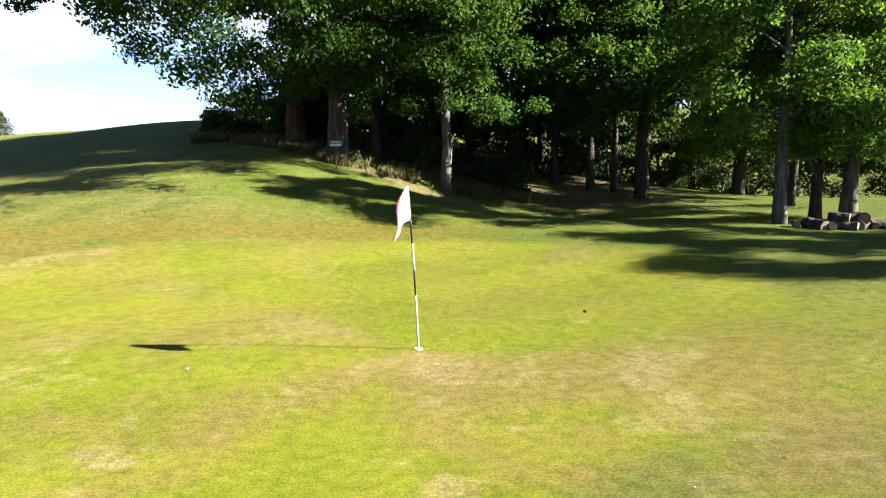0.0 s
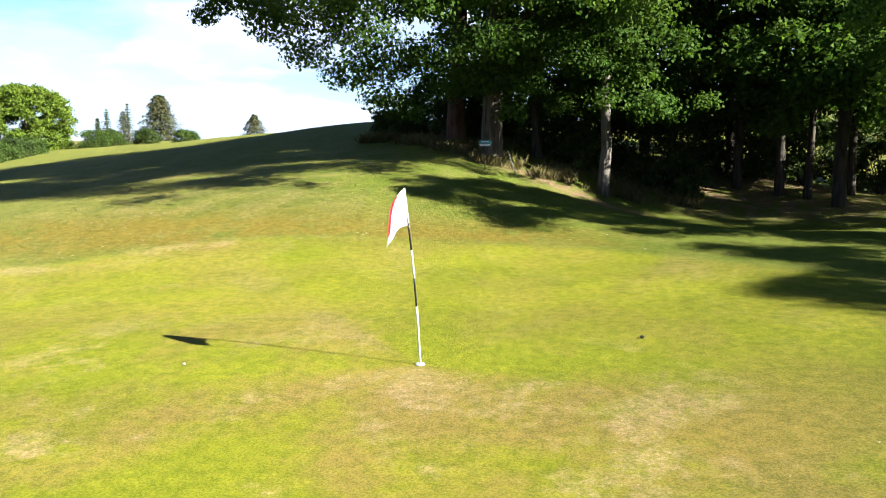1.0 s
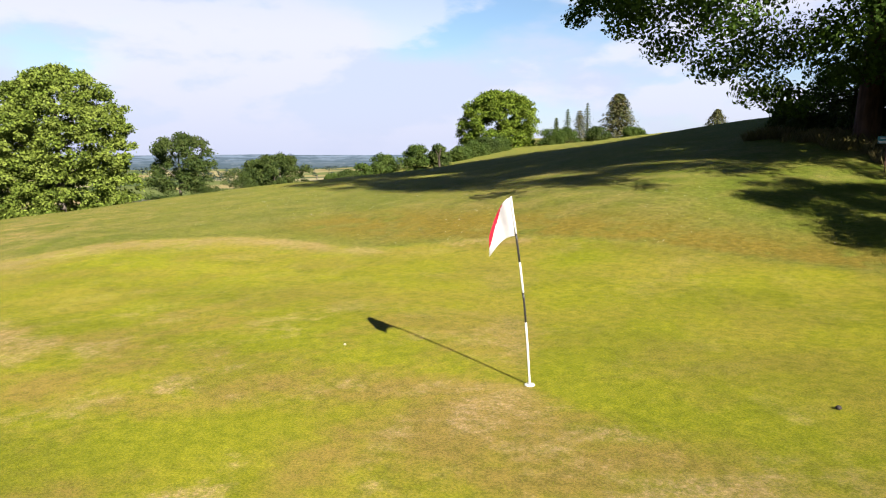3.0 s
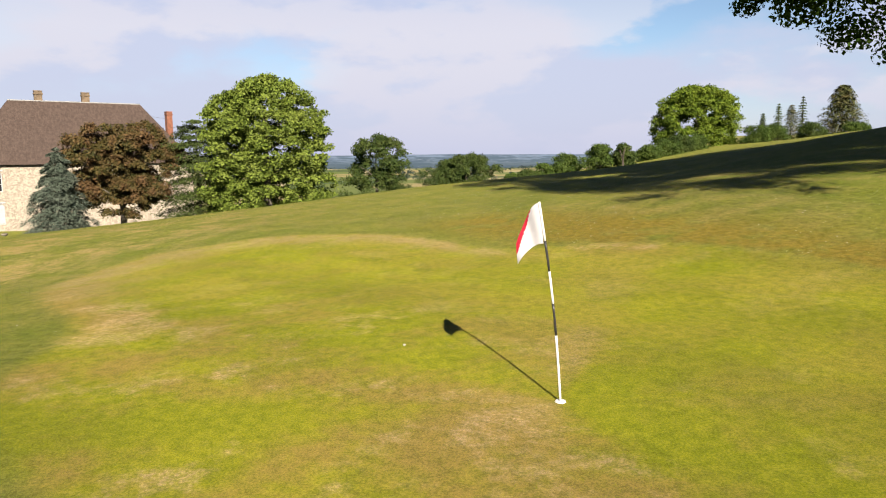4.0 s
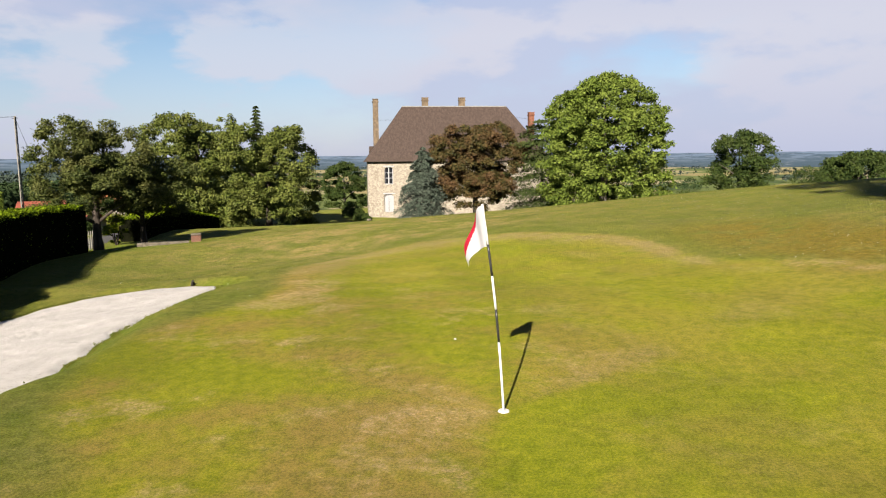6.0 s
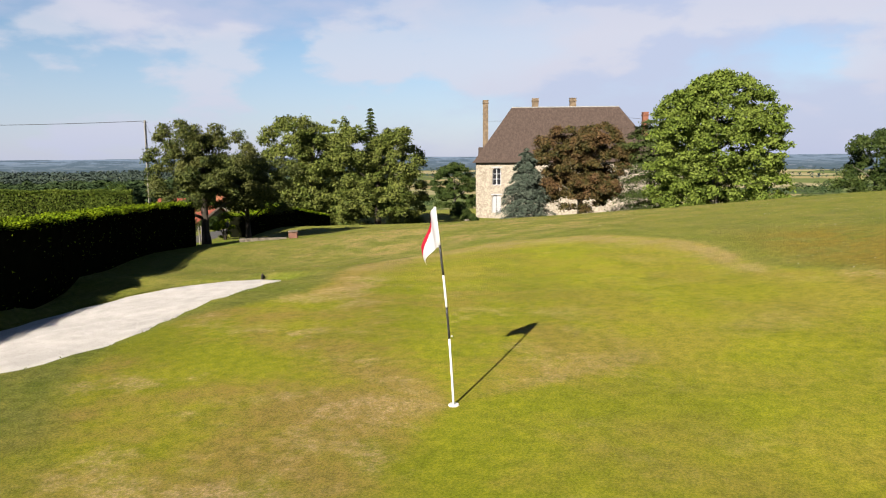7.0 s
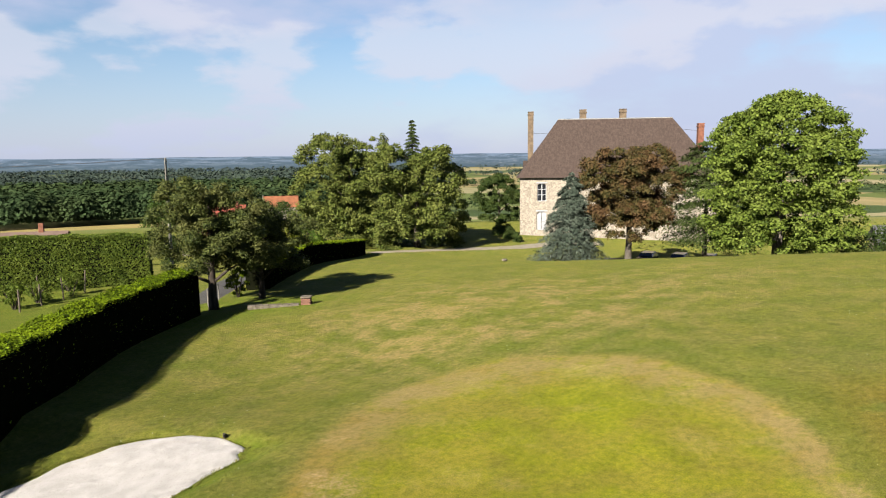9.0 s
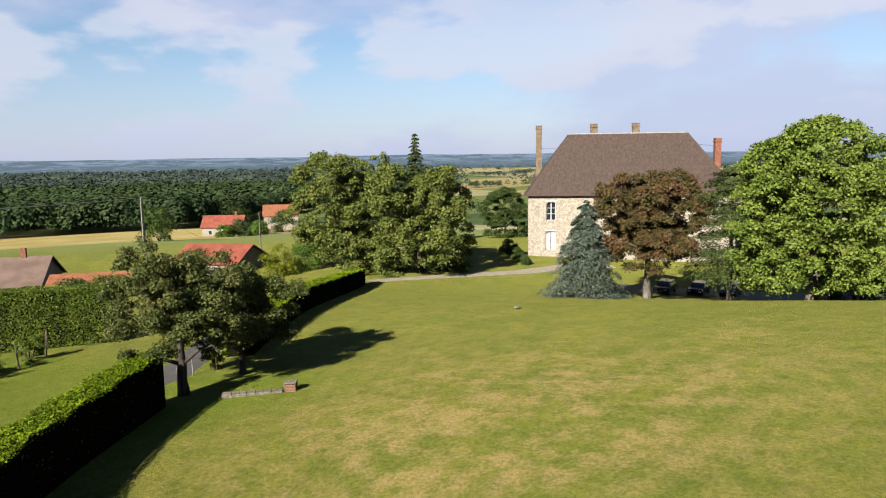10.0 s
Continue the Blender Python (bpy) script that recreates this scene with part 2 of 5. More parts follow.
M_CYPRESS = leafy("cypress_leaf", (0.049, 0.069, 0.024), (0.097, 0.106, 0.040), (0.138, 0.106, 0.049), 0.15)
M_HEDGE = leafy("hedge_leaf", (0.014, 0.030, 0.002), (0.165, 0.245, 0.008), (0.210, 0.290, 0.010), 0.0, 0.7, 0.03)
M_CROWN = leafy("bright_walnut_leaf", (0.055, 0.105, 0.012), (0.150, 0.220, 0.022), (0.190, 0.255, 0.030), 0.3)
# near-black stands for the shade inside and down the sides of hedges
M_HEDGE_SHADE = plain("hedge_shade_black", (0.007, 0.008, 0.004), 1.0, 0.3, 4, 30, 0.0)
M_BROW = leafy("brow_leaf", (0.036, 0.072, 0.015), (0.078, 0.126, 0.025), (0.105, 0.150, 0.028), 0.3)
M_HEDGE2 = leafy("hornbeam_leaf", (0.054, 0.092, 0.013), (0.135, 0.185, 0.028), (0.175, 0.225, 0.032), 0.25)
M_SCRUB = leafy("scrub_leaf", (0.028, 0.054, 0.014), (0.066, 0.102, 0.024), (0.095, 0.125, 0.030), 0.32)
M_BROOM = leafy("golden_leaf", (0.110, 0.150, 0.012), (0.210, 0.230, 0.020), None, 0.35)
M_FOREST = leafy("forest_leaf", (0.028, 0.050, 0.022), (0.050, 0.080, 0.034), (0.072, 0.100, 0.036), 0.0, 1.0, 0.0, 0.05)
# forest leaf with the blue of distance haze mixed into its colour
M_FOREST_HAZED = leafy("hazed_forest_leaf", (0.040, 0.060, 0.052), (0.058, 0.080, 0.068), None, 0.0, 1.0, 0.0)
M_BARK = bark("oak_bark", (0.056, 0.043, 0.034), (0.149, 0.124, 0.099))
M_BARK_RED = bark("red_bark", (0.062, 0.031, 0.022), (0.149, 0.081, 0.056))
M_BARK_GREY = bark("grey_bark", (0.074, 0.062, 0.053), (0.186, 0.167, 0.143))
M_BARK_DARK = bark("dark_bark", (0.031, 0.025, 0.020), (0.081, 0.065, 0.053))


# ---- shared builders ----
def part(name, bm, material, parent, label=""):
    """One mesh object under a thing or under a part."""
    me = bpy.data.meshes.new(name)
    if isinstance(bm, bmesh.types.BMesh):
        bm.to_mesh(me)
        bm.free()
    else:
        me.from_pydata(*bm)
    me.materials.append(material)
    ob = new(name, me)
    ob.parent = parent
    if label:
        tagged(ob, label)
    return ob


def thing(name, m, label, category, group="", kind=""):
    """An Empty at a thing's base."""
    ob = new(name)
    ob.empty_display_size = 0.2
    ob.matrix_world = m
    return tagged(ob, label, category, group, kind)


def smooth(ob):
    ob.data.shade_smooth()
    return ob


def box(bm, size, m=Matrix(), bevel=0.0):
    """A box of the given size, centred on m, with softened edges."""
    r = bmesh.ops.create_cube(bm, size=1.0, matrix=m @ Matrix.Diagonal((*size, 1)))
    if bevel:
        es = list({e for v in r["verts"] for e in v.link_edges})
        bmesh.ops.bevel(bm, geom=es, offset=bevel, segments=2, affect="EDGES", profile=0.5)
    return bm


def tube(bm, pts, radii, sides=8, closed=True):
    """A tapered tube along a bent line."""
    rings = []
    pts = [Vector(p) for p in pts]
    u = None
    for i, p in enumerate(pts):
        d = (pts[min(i + 1, len(pts) - 1)] - pts[max(i - 1, 0)]).normalized()
        u = u or (Vector((1, 0, 0)) if abs(d.x) < 0.8 else Vector((0, 1, 0)))
        u = (u - d * u.dot(d)).normalized()
        w = d.cross(u)
        rings.append([bm.verts.new(p + (u * math.cos(a) + w * math.sin(a)) * radii[i]) for a in (2 * math.pi * k / sides for k in range(sides))])
    for a, b in zip(rings, rings[1:]):
        for k in range(sides):
            bm.faces.new((a[k], a[(k + 1) % sides], b[(k + 1) % sides], b[k]))
    if closed:
        bm.faces.new(rings[-1])
        bm.faces.new(rings[0][::-1])
    return bm


def smoothstep(a, b, v):
    t = np.clip((v - a) / (b - a), 0, 1)
    return t * t * (3 - 2 * t)


# ---- lie of the land ----
MOUNDS = (
    (29, 48, 22, -6.90), (15, 13, 13, -1.56), (-40, -5, 13, 0.26), (-112, 24, 40, -5.64), (3, 20, 6, -1.45), (-31, -24, 13, -0.39),
    (-13, 31, 13, 1.72), (-1, 7, 6, -0.61), (-10, 3, 6, -0.51), (3, -1, 6, -0.53), (-63, 2, 22, 1.59), (-48, -29, 22, 0.85),
    (-40, 13, 13, 0.72), (15, 31, 13, -0.67), (-18, -10, 6, -0.59), (-84, -4, 40, -4.00), (-32, 48, 22, 1.43), (-6, -5, 6, -0.25),
    (-27, -10, 9, 0.29), (-6, 20, 6, 0.29), (-84, 52, 40, 1.58), (-10, 11, 6, 0.25), (-75, -92, 28, -4.5), (-13, -14, 5, -0.35),
)


def land(x, y):
    """Height of the ground: soft mounds round the green, falling to a wide valley."""
    x, y = np.asarray(x, float), np.asarray(y, float)
    r = np.hypot(x, y) + 1e-6
    near = 0.851 + 0.03596 * x + 0.07124 * np.clip(y, -60, 110)
    for cx, cy, rad, h in MOUNDS:
        near = near + h * np.exp(-((x - cx) ** 2 + (y - cy) ** 2) / rad**2)
    q = -0.75 * x / r - 0.66 * y / r
    valley = np.interp(r, (0, 110, 250, 420, 650, 2600, 4700), (-6, -8, -17, -30, -42, -42, -22))
    hill = np.interp(r, (0, 130, 300, 1000, 4700), (4, 6, 9, 0, -20))
    w = smoothstep(0.12, 0.42, q)
    far = valley * w + hill * (1 - w)
    k = smoothstep(100, 230, r)
    return near * (1 - k) + far * k


SAND_X = (-10.5, -10.3, -10.0, -9.4, -8.3, -7.0, -5.0, -3.0, -1.0, 1.0, 2.2, 2.6)
SAND_NEAR = (-10.1, -9.25, -8.45, -8.2, -8.25, -8.2, -7.9, -7.2, -6.65, -6.75, -7.9, -8.9)
SAND_FAR = (-10.3, -10.95, -11.55, -12.2, -12.45, -12.5, -12.3, -12.0, -11.4, -10.4, -9.6, -9.1)


def sand_edges(x):
    """Near and far edge of the sand across its length, with a slightly ragged rim."""
    f = np.interp(x, SAND_X, SAND_NEAR) + 0.05 * np.sin(np.asarray(x) * 5.3) + 0.03 * np.sin(np.asarray(x) * 13.1)
    g = np.interp(x, SAND_X, SAND_FAR) + 0.06 * np.sin(np.asarray(x) * 4.1 + 1)
    return f, g


def bunker_in(x, y):
    """Below 1 inside the sand; about a metre outside it for each unit above."""
    x, y = np.asarray(x, float), np.asarray(y, float)
    near, far = sand_edges(x)
    half = np.maximum((near - far) / 2, 0.05)
    off = np.abs(y - (near + far) / 2) - half
    past = np.maximum(np.maximum(SAND_X[0] - x, x - SAND_X[-1]), 0)
    out = np.hypot(np.maximum(off, 0), past)
    return np.where((off < 0) & (past <= 0), 1 + off / half, 1 + out)


def ground_z(x, y):
    """The land with the bunker's hollow pressed into it."""
    z = land(x, y)
    q = bunker_in(x, y)
    sand = -0.83 + 0.10 * (np.asarray(y, float) + 9.35)
    near, far = sand_edges(x)
    behind = smoothstep(0.0, 1.0, far - np.asarray(y, float)) * (1 - smoothstep(-9.0, -12.0, np.asarray(x, float))) * (1 - smoothstep(0.0, 4.5, np.asarray(x, float)))
    k = np.maximum(1 - smoothstep(1.0, 2.2, q), (1 - smoothstep(3.0, 5.5, q)) * behind)
    return np.where(k > 0, z * (1 - k) + np.minimum(z, sand) * k, z)


def gz(x, y):
    return float(ground_z(x, y))


def green_in(x, y):
    """Below 1 on the putting green: a kidney-shaped outline about its middle."""
    dx, dy = x + 6.5, y - 1.0
    a = np.arctan2(dy, dx)
    r = (8.91 + 0.92 * np.cos(a) - 1.04 * np.sin(a) + 2.55 * np.cos(2 * a) + 2.15 * np.sin(2 * a)
         - 0.10 * np.cos(3 * a) - 0.67 * np.sin(3 * a) - 0.09 * np.cos(4 * a) + 0.85 * np.sin(4 * a))
    return np.hypot(dx, dy) / r


def build_ground():
    """One polar sheet from the green out to the skyline."""
    cx, cy = -8.0, 0.0
    radii = [0.0]
    step = 0.33
    while radii[-1] < 4700:
        r = radii[-1]
        step = 0.33 if r < 42 else step * 1.035
        radii.append(r + min(step, 130))
    nseg = 360
    rr = np.array(radii[1:])
    aa = np.arange(nseg) * 2 * math.pi / nseg
    x = np.concatenate([[cx], (cx + rr[:, None] * np.cos(aa)).ravel()])
    y = np.concatenate([[cy], (cy + rr[:, None] * np.sin(aa)).ravel()])
    z = ground_z(x, y)
    tex = np.sin(x * 0.9 + np.sin(y * 0.7)) * np.sin(y * 0.8 + np.sin(x * 0.5))
    z = z + np.where(np.hypot(x, y) < 90, 0.018 * tex * smoothstep(0.95, 1.3, green_in(x, y)), 0)
    z = z - 0.13 * (1 - smoothstep(0.84, 0.98, bunker_in(x, y)))
    n = len(rr)
    faces = []
    for k in range(nseg):
        faces.append((0, 1 + k, 1 + (k + 1) % nseg))
    for i in range(n - 1):
        a, b = 1 + i * nseg, 1 + (i + 1) * nseg
        for k in range(nseg):
            k2 = (k + 1) % nseg
            faces.append((a + k, b + k, b + k2, a + k2))
    me = bpy.data.meshes.new("ground")
    me.from_pydata(np.stack([x, y, z], 1).tolist(), [], faces)
    me.materials.append(M_TURF)
    r = np.hypot(x, y)
    wob = 0.05 * np.sin(x * 1.1 + 2 * np.sin(y * 0.6)) + 0.04 * np.sin(y * 1.7 + x * 0.3)
    gi = green_in(x, y) + wob * 0.25
    TH = np.arctan2(y, x) % (2 * math.pi)
    masks = {
        "green": np.maximum(1 - smoothstep(0.965, 1.02, gi), 0.75 * smoothstep(1.8, 2.8, x) * (gi > 0.9) * (1 - smoothstep(1.0, 4.0, y)) * (1 - smoothstep(12, 20, x))),
        "worn": np.clip(1.2 - smoothstep(2.5, 9, np.hypot(x + 0.5, (y + 4.0) * 1.3)) * 0.95 + 0.9 * np.exp(-(((gi - 0.93) / 0.12) ** 2)) * smoothstep(-5, -9, x), 0.12, 1),
        "dry": np.clip(0.26 + 1.15 * np.exp(-((x + 26) ** 2 / 80 + (y + 9.5) ** 2 / 45)) + 0.4 * np.exp(-((x + 35) ** 2 / 90 + (y + 1) ** 2 / 30)) + 0.25 * np.exp(-((x + 10) ** 2 / 60 + (y - 8.2) ** 2 / 14))
                       + 0.7 * np.exp(-((x + 9) ** 2 / 60 + (y - 17) ** 2 / 14)), 0, 1),
        "soil": np.clip(np.exp(-((y - 19.5 + 0.35 * (x + 3)) ** 2) / 1.2) * smoothstep(-8, -4, x) * (1 - smoothstep(1, 4, x))
                        + smoothstep(20, 25, y + 0.25 * x) * smoothstep(-8, 2, x) * (1 - smoothstep(26, 40, y)) * (1 - smoothstep(8, 12, x)), 0, 1),
        "collar": np.exp(-(((gi - 0.90) / 0.13) ** 2)) * smoothstep(-8, -12, x),
        "bank": np.clip(1.25 * np.exp(-((y - 7.6 - 0.22 * (x + 6)) ** 2 / 3.2)) * smoothstep(-19, -14, x) * (1 - smoothstep(-2, 4, x)), 0, 1) * smoothstep(1.0, 1.04, gi) ,
        "lush": np.clip(np.exp(-((bunker_in(x, y) - 1.2) ** 2) / 0.35) * (gi > 0.95) * smoothstep(-10.5, -9.0, y) * (1 - smoothstep(1.5, 3.0, x)) + 0.3 * np.exp(-((gi - 1.12) / 0.09) ** 2) * (1 - smoothstep(1.0, 2.5, x)) + 0.7 * np.exp(-((x + 28) ** 2 / 14 + (y + 22.6) ** 2 / 6)) + 0.8 * smoothstep(-17, -22, y + 0.42 * (x + 12) + 4.5) * smoothstep(-48, -38, y) * smoothstep(-34, -28, x) + 0.75 * smoothstep(6, 10, y + 0.5 * (x - 1)) * smoothstep(-26, -14, x) * (1 - smoothstep(40, 60, y)), 0, 1),
        "meadow": smoothstep(2.9, 3.2, TH) * (1 - smoothstep(215, 225, r)) * 1.0,
        "stubble": smoothstep(3.83, 3.86, TH) * smoothstep(168 - 40 * np.sin(TH * 9), 176 - 40 * np.sin(TH * 9), r) * (1 - smoothstep(345, 360, r)),
        "woodland": smoothstep(3.54, 3.62, TH) * (1 - smoothstep(4.36, 4.45, TH)) * smoothstep(700, 900, r),
        "field": smoothstep(135, 175, r) * smoothstep(0.0, 0.25, -0.75 * x / (r + 1e-6) - 0.66 * y / (r + 1e-6)),
    }
    for name, v in masks.items():
        at = me.attributes.new(name, "FLOAT", "POINT")
        at.data.foreach_set("value", np.ascontiguousarray(v, dtype=np.float32))
    me.shade_smooth()
    return tagged(new("ground", me), "mown green golf turf with dry straw patches", "ground", kind="structure")


build_ground()


def build_bunker():
    m = Nodes("bunker_sand", 0.95, 0.15)
    p = m.coords("World")
    c = m.mix(m.rng(m.noise(2.2, 5, p), 0.3, 0.7), (0.500, 0.482, 0.470), (0.600, 0.582, 0.568))
    c = m.mix(m.rng(m.noise(26, 5, p, 0.75), 0.56, 0.66, 0, 0.7), c, (0.27, 0.24, 0.21))
    m.color(c).bump(m.noise(7, 8, p, 0.8), 0.8, 0.06)
    nx, ny = 150, 26
    verts, faces = [], []
    for i in range(nx + 1):
        x = SAND_X[0] + (SAND_X[-1] - SAND_X[0]) * i / nx
        near, far = (float(v) for v in sand_edges(x))
        for k in range(ny + 1):
            f = k / ny
            y = near + (far - near) * f
            edge = min(f, 1 - f, i / nx * 9, (1 - i / nx) * 3)
            z = gz(x, y) + 0.02 + 0.03 * math.sin(x * 2.3 + y * 3.1) * math.sin(y * 2.7) * min(1, edge * 6)
            verts.append((x, y, z - (0.09 if edge < 1e-6 else 0)))
    for i in range(nx):
        for k in range(ny):
            a = i * (ny + 1) + k
            faces.append((a, a + 1, a + ny + 2, a + ny + 1))
    ob = new("bunker", bpy.data.meshes.new("bunker"))
    ob.data.from_pydata(verts, [], faces)
    ob.data.materials.append(m.mat)
    ob.data.shade_smooth()
    tagged(ob, "pale raked sand in a shallow bunker", "bunker", kind="structure")


build_bunker()


# ---- trees ----
def leaf_mesh(centres, normals, size, rng, slim=0.6, droop=None, kite=False):
    """Many small pointed leaves as one list of vertices and faces."""
    n = len(centres)
    t = rng.normal(size=(n, 3))
    if droop is not None:
        t = t * 0.35 + droop
    normals = normals / (np.linalg.norm(normals, axis=1, keepdims=True) + 1e-9)
    t = t - normals * (t * normals).sum(1, keepdims=True)
    t /= np.linalg.norm(t, axis=1, keepdims=True) + 1e-9
    b = np.cross(normals, t)
    s = (size * rng.uniform(0.6, 1.35, n))[:, None]
    k = rng.uniform(-0.35, 0.35, n)[:, None]
    if kite:
        mid = centres + normals * s * 0.10
        v = np.stack([centres - t * s * 0.5, mid + b * s * slim * 0.5, centres + t * s * 0.5, mid - b * s * slim * 0.5], 1)
        return v.reshape(-1, 3)
    v = np.stack([centres - t * s * 0.45 + b * s * slim * (0.5 + k), centres + t * s * 0.55 + b * s * k, centres - t * s * 0.3 - b * s * slim * (0.5 - k)], 1)
    return v.reshape(-1, 3)


def mesh_of(name, verts, sides=3):
    """Loose faces of the given number of sides, from their corners in turn."""
    me = bpy.data.meshes.new(name)
    nv, nq = len(verts), len(verts) // sides
    idx = np.arange(nq * sides, dtype=np.int32)
    me.vertices.add(nv)
    me.vertices.foreach_set("co", np.ascontiguousarray(verts, dtype=np.float32).ravel())
    me.loops.add(nq * sides)
    me.loops.foreach_set("vertex_index", idx)
    me.polygons.add(nq)
    me.polygons.foreach_set("loop_start", np.arange(nq, dtype=np.int32) * sides)
    me.polygons.foreach_set("loop_total", np.full(nq, sides, dtype=np.int32))
    me.update()
    return me


def crown_points(rng, n, rx, ry, rz, lumps, lump, low=0.7, shell=0.6, boughs=0, fill=0.4):
    """Leaf places and facings over many rounded clumps that fill an uneven crown, full to its skirts;
    with boughs, the clumps sit on that many larger masses with shaded gaps between them."""
    zz = rng.uniform(-1, 1, lumps)
    wide = np.where(zz > 0, np.sqrt(np.clip(1 - zz**2, 0, 1)), low + (1 - low) * np.sqrt(np.clip(1 - zz**4, 0, 1)))
    a = rng.uniform(0, 2 * math.pi, lumps)
    rad = np.sqrt(rng.uniform(shell**2, 1.0, lumps)) * wide * rng.uniform(0.85, 1.08, lumps)
    rad[: lumps // 5] *= 0.55
    c = np.stack([np.cos(a) * rad * rx, np.sin(a) * rad * ry, zz * rz], 1)
    if boughs:
        i = np.arange(boughs)
        bz = -0.86 + 1.72 * (i + 0.5) / boughs + rng.normal(0, 0.06, boughs)
        bw = np.where(bz > 0, np.sqrt(np.clip(1 - bz**2, 0, 1)), low + (1 - low) * np.sqrt(np.clip(1 - bz**4, 0, 1)))
        ba = i * 2.399963 + rng.normal(0, 0.25, boughs)
        size = 1.55 / math.sqrt(boughs) * rng.uniform(0.75, 1.2, boughs)
        reach = np.maximum(1 - 0.72 * size, 0.3) * rng.uniform(0.92, 1.06, boughs)
        mass = np.stack([np.cos(ba) * bw * reach, np.sin(ba) * bw * reach, bz * reach], 1)
        k = rng.choice(boughs, size=lumps, p=size**2 / (size**2).sum())
        e = rng.normal(size=(lumps, 3)) + mass[k] * 1.3
        e /= np.linalg.norm(e, axis=1, keepdims=True)
        q = mass[k] + e * (size[k] * rng.uniform(0.75, 1.05, lumps))[:, None]
        inner = int(lumps * fill)
        c[inner:] = (q * np.array([rx, ry, rz]))[inner:]
        c[:inner] *= 0.64
    lr = lump * rng.uniform(0.6, 1.3, lumps)
    w = lr**2
    k = rng.choice(lumps, size=n, p=w / w.sum())
    e = rng.normal(size=(n, 3))
    e /= np.linalg.norm(e, axis=1, keepdims=True)
    e[:, 2] = np.where(e[:, 2] < -0.6, -e[:, 2], e[:, 2])
    q = rng.uniform(0.1, 1.0, n) ** 0.5 * rng.uniform(0.78, 1.3, n)
    p = c[k] + e * (lr[k] * q)[:, None] * np.array([1.0, 1.0, 0.75])
    nor = e * 0.68 + rng.normal(size=(n, 3)) * 0.52 + np.array([0, 0, 0.22])
    return p, nor


def limbs(rng, height, r0, reach, bole, count, lean=(0, 0), sides=9, top=0.78):
    """A tapered, slightly bent trunk and its rising limbs, each a mesh of its own."""
    bm = bmesh.new()
    out = [bm]
    pts, rad = [], []
    for i in range(9):
        f = i / 8
        z = height * top * f
        pts.append((lean[0] * f * f + rng.normal() * 0.02 * height * f * (1 - f), lean[1] * f * f + rng.normal() * 0.02 * height * f * (1 - f), z - 0.25 * (i == 0)))
        rad.append(r0 * (1 - 0.78 * f) * (1.25 if i == 0 else 1.0))
    pts.insert(1, (pts[0][0], pts[0][1], 0.35))
    rad.insert(1, r0 * 1.08)
    tube(bm, pts, rad, sides)
    for k in range(count):
        f = bole + (1 - bole) * (k + 0.5) / count * 0.85
        i = min(int(f * 9), 8)
        base = Vector(pts[i + 1 if i < 9 else 9])
        a = k * 2.4 + rng.uniform(-0.4, 0.4)
        ln = reach * (1 - 0.45 * f) * rng.uniform(0.7, 1.0)
        tip = base + Vector((math.cos(a) * ln, math.sin(a) * ln, ln * rng.uniform(0.35, 0.8)))
        mid = base.lerp(tip, 0.5) + Vector((0, 0, ln * 0.07))
        rr = r0 * (1 - 0.75 * f) * 0.55
        out.append(tube(bmesh.new(), [base, mid, tip], [rr, rr * 0.6, rr * 0.2], 6))
    return out


def tree(name, x, y, label, leaf_mat, bark_mat, height, rx, ry=None, base=0.3, trunk=0.3, leaf=0.25, n=9000, lumps=60, lump=0.26,
         seed=0, lean=(0, 0), boughs=(), group="", bole=0.35, low=0.7, slim=0.66, category="tree", kite=False, masses=0, taper=0.0, fill=0.4):
    rng = np.random.default_rng(seed + 101)
    ry = ry or rx
    top = thing(name, pose(x, y, gz(x, y) - 0.05), label, category, group)
    for i, wood in enumerate(limbs(rng, height, trunk, rx * 0.8, bole, 9, lean)):
        smooth(part("limb" if i else "trunk", wood, bark_mat, top))
    rz = height * (1 - base) / 2
    p, nor = crown_points(rng, n, rx * 0.86, ry * 0.86, rz * 0.88, lumps, rx * lump, low, 0.6, masses, fill)
    p[:, 2] = np.maximum(p[:, 2], 0.3 - (height - rz))
    p[:, :2] *= 1 - taper * (p[:, 2:] / rz)
    p += np.array([lean[0] * 0.6, lean[1] * 0.6, height - rz])
    for bx, by, bz, br in boughs:
        k = int(760 * br**1.5)
        e = rng.normal(size=(k, 3))
        e /= np.linalg.norm(e, axis=1, keepdims=True)
        q = np.array([bx - x, by - y, bz - gz(x, y)]) + e * br * rng.uniform(0.1, 1, (k, 1)) ** 0.5 * np.array([1.2, 1.0, 0.7])
        p, nor = np.concatenate([p, q]), np.concatenate([nor, e + rng.normal(size=(k, 3)) * 0.5])
    v = leaf_mesh(p, nor, leaf, rng, slim, None, kite)
    ob = new("crown", mesh_of("crown", v, 4 if kite else 3))
    ob.data.materials.append(leaf_mat)
    ob.parent = top
    return top


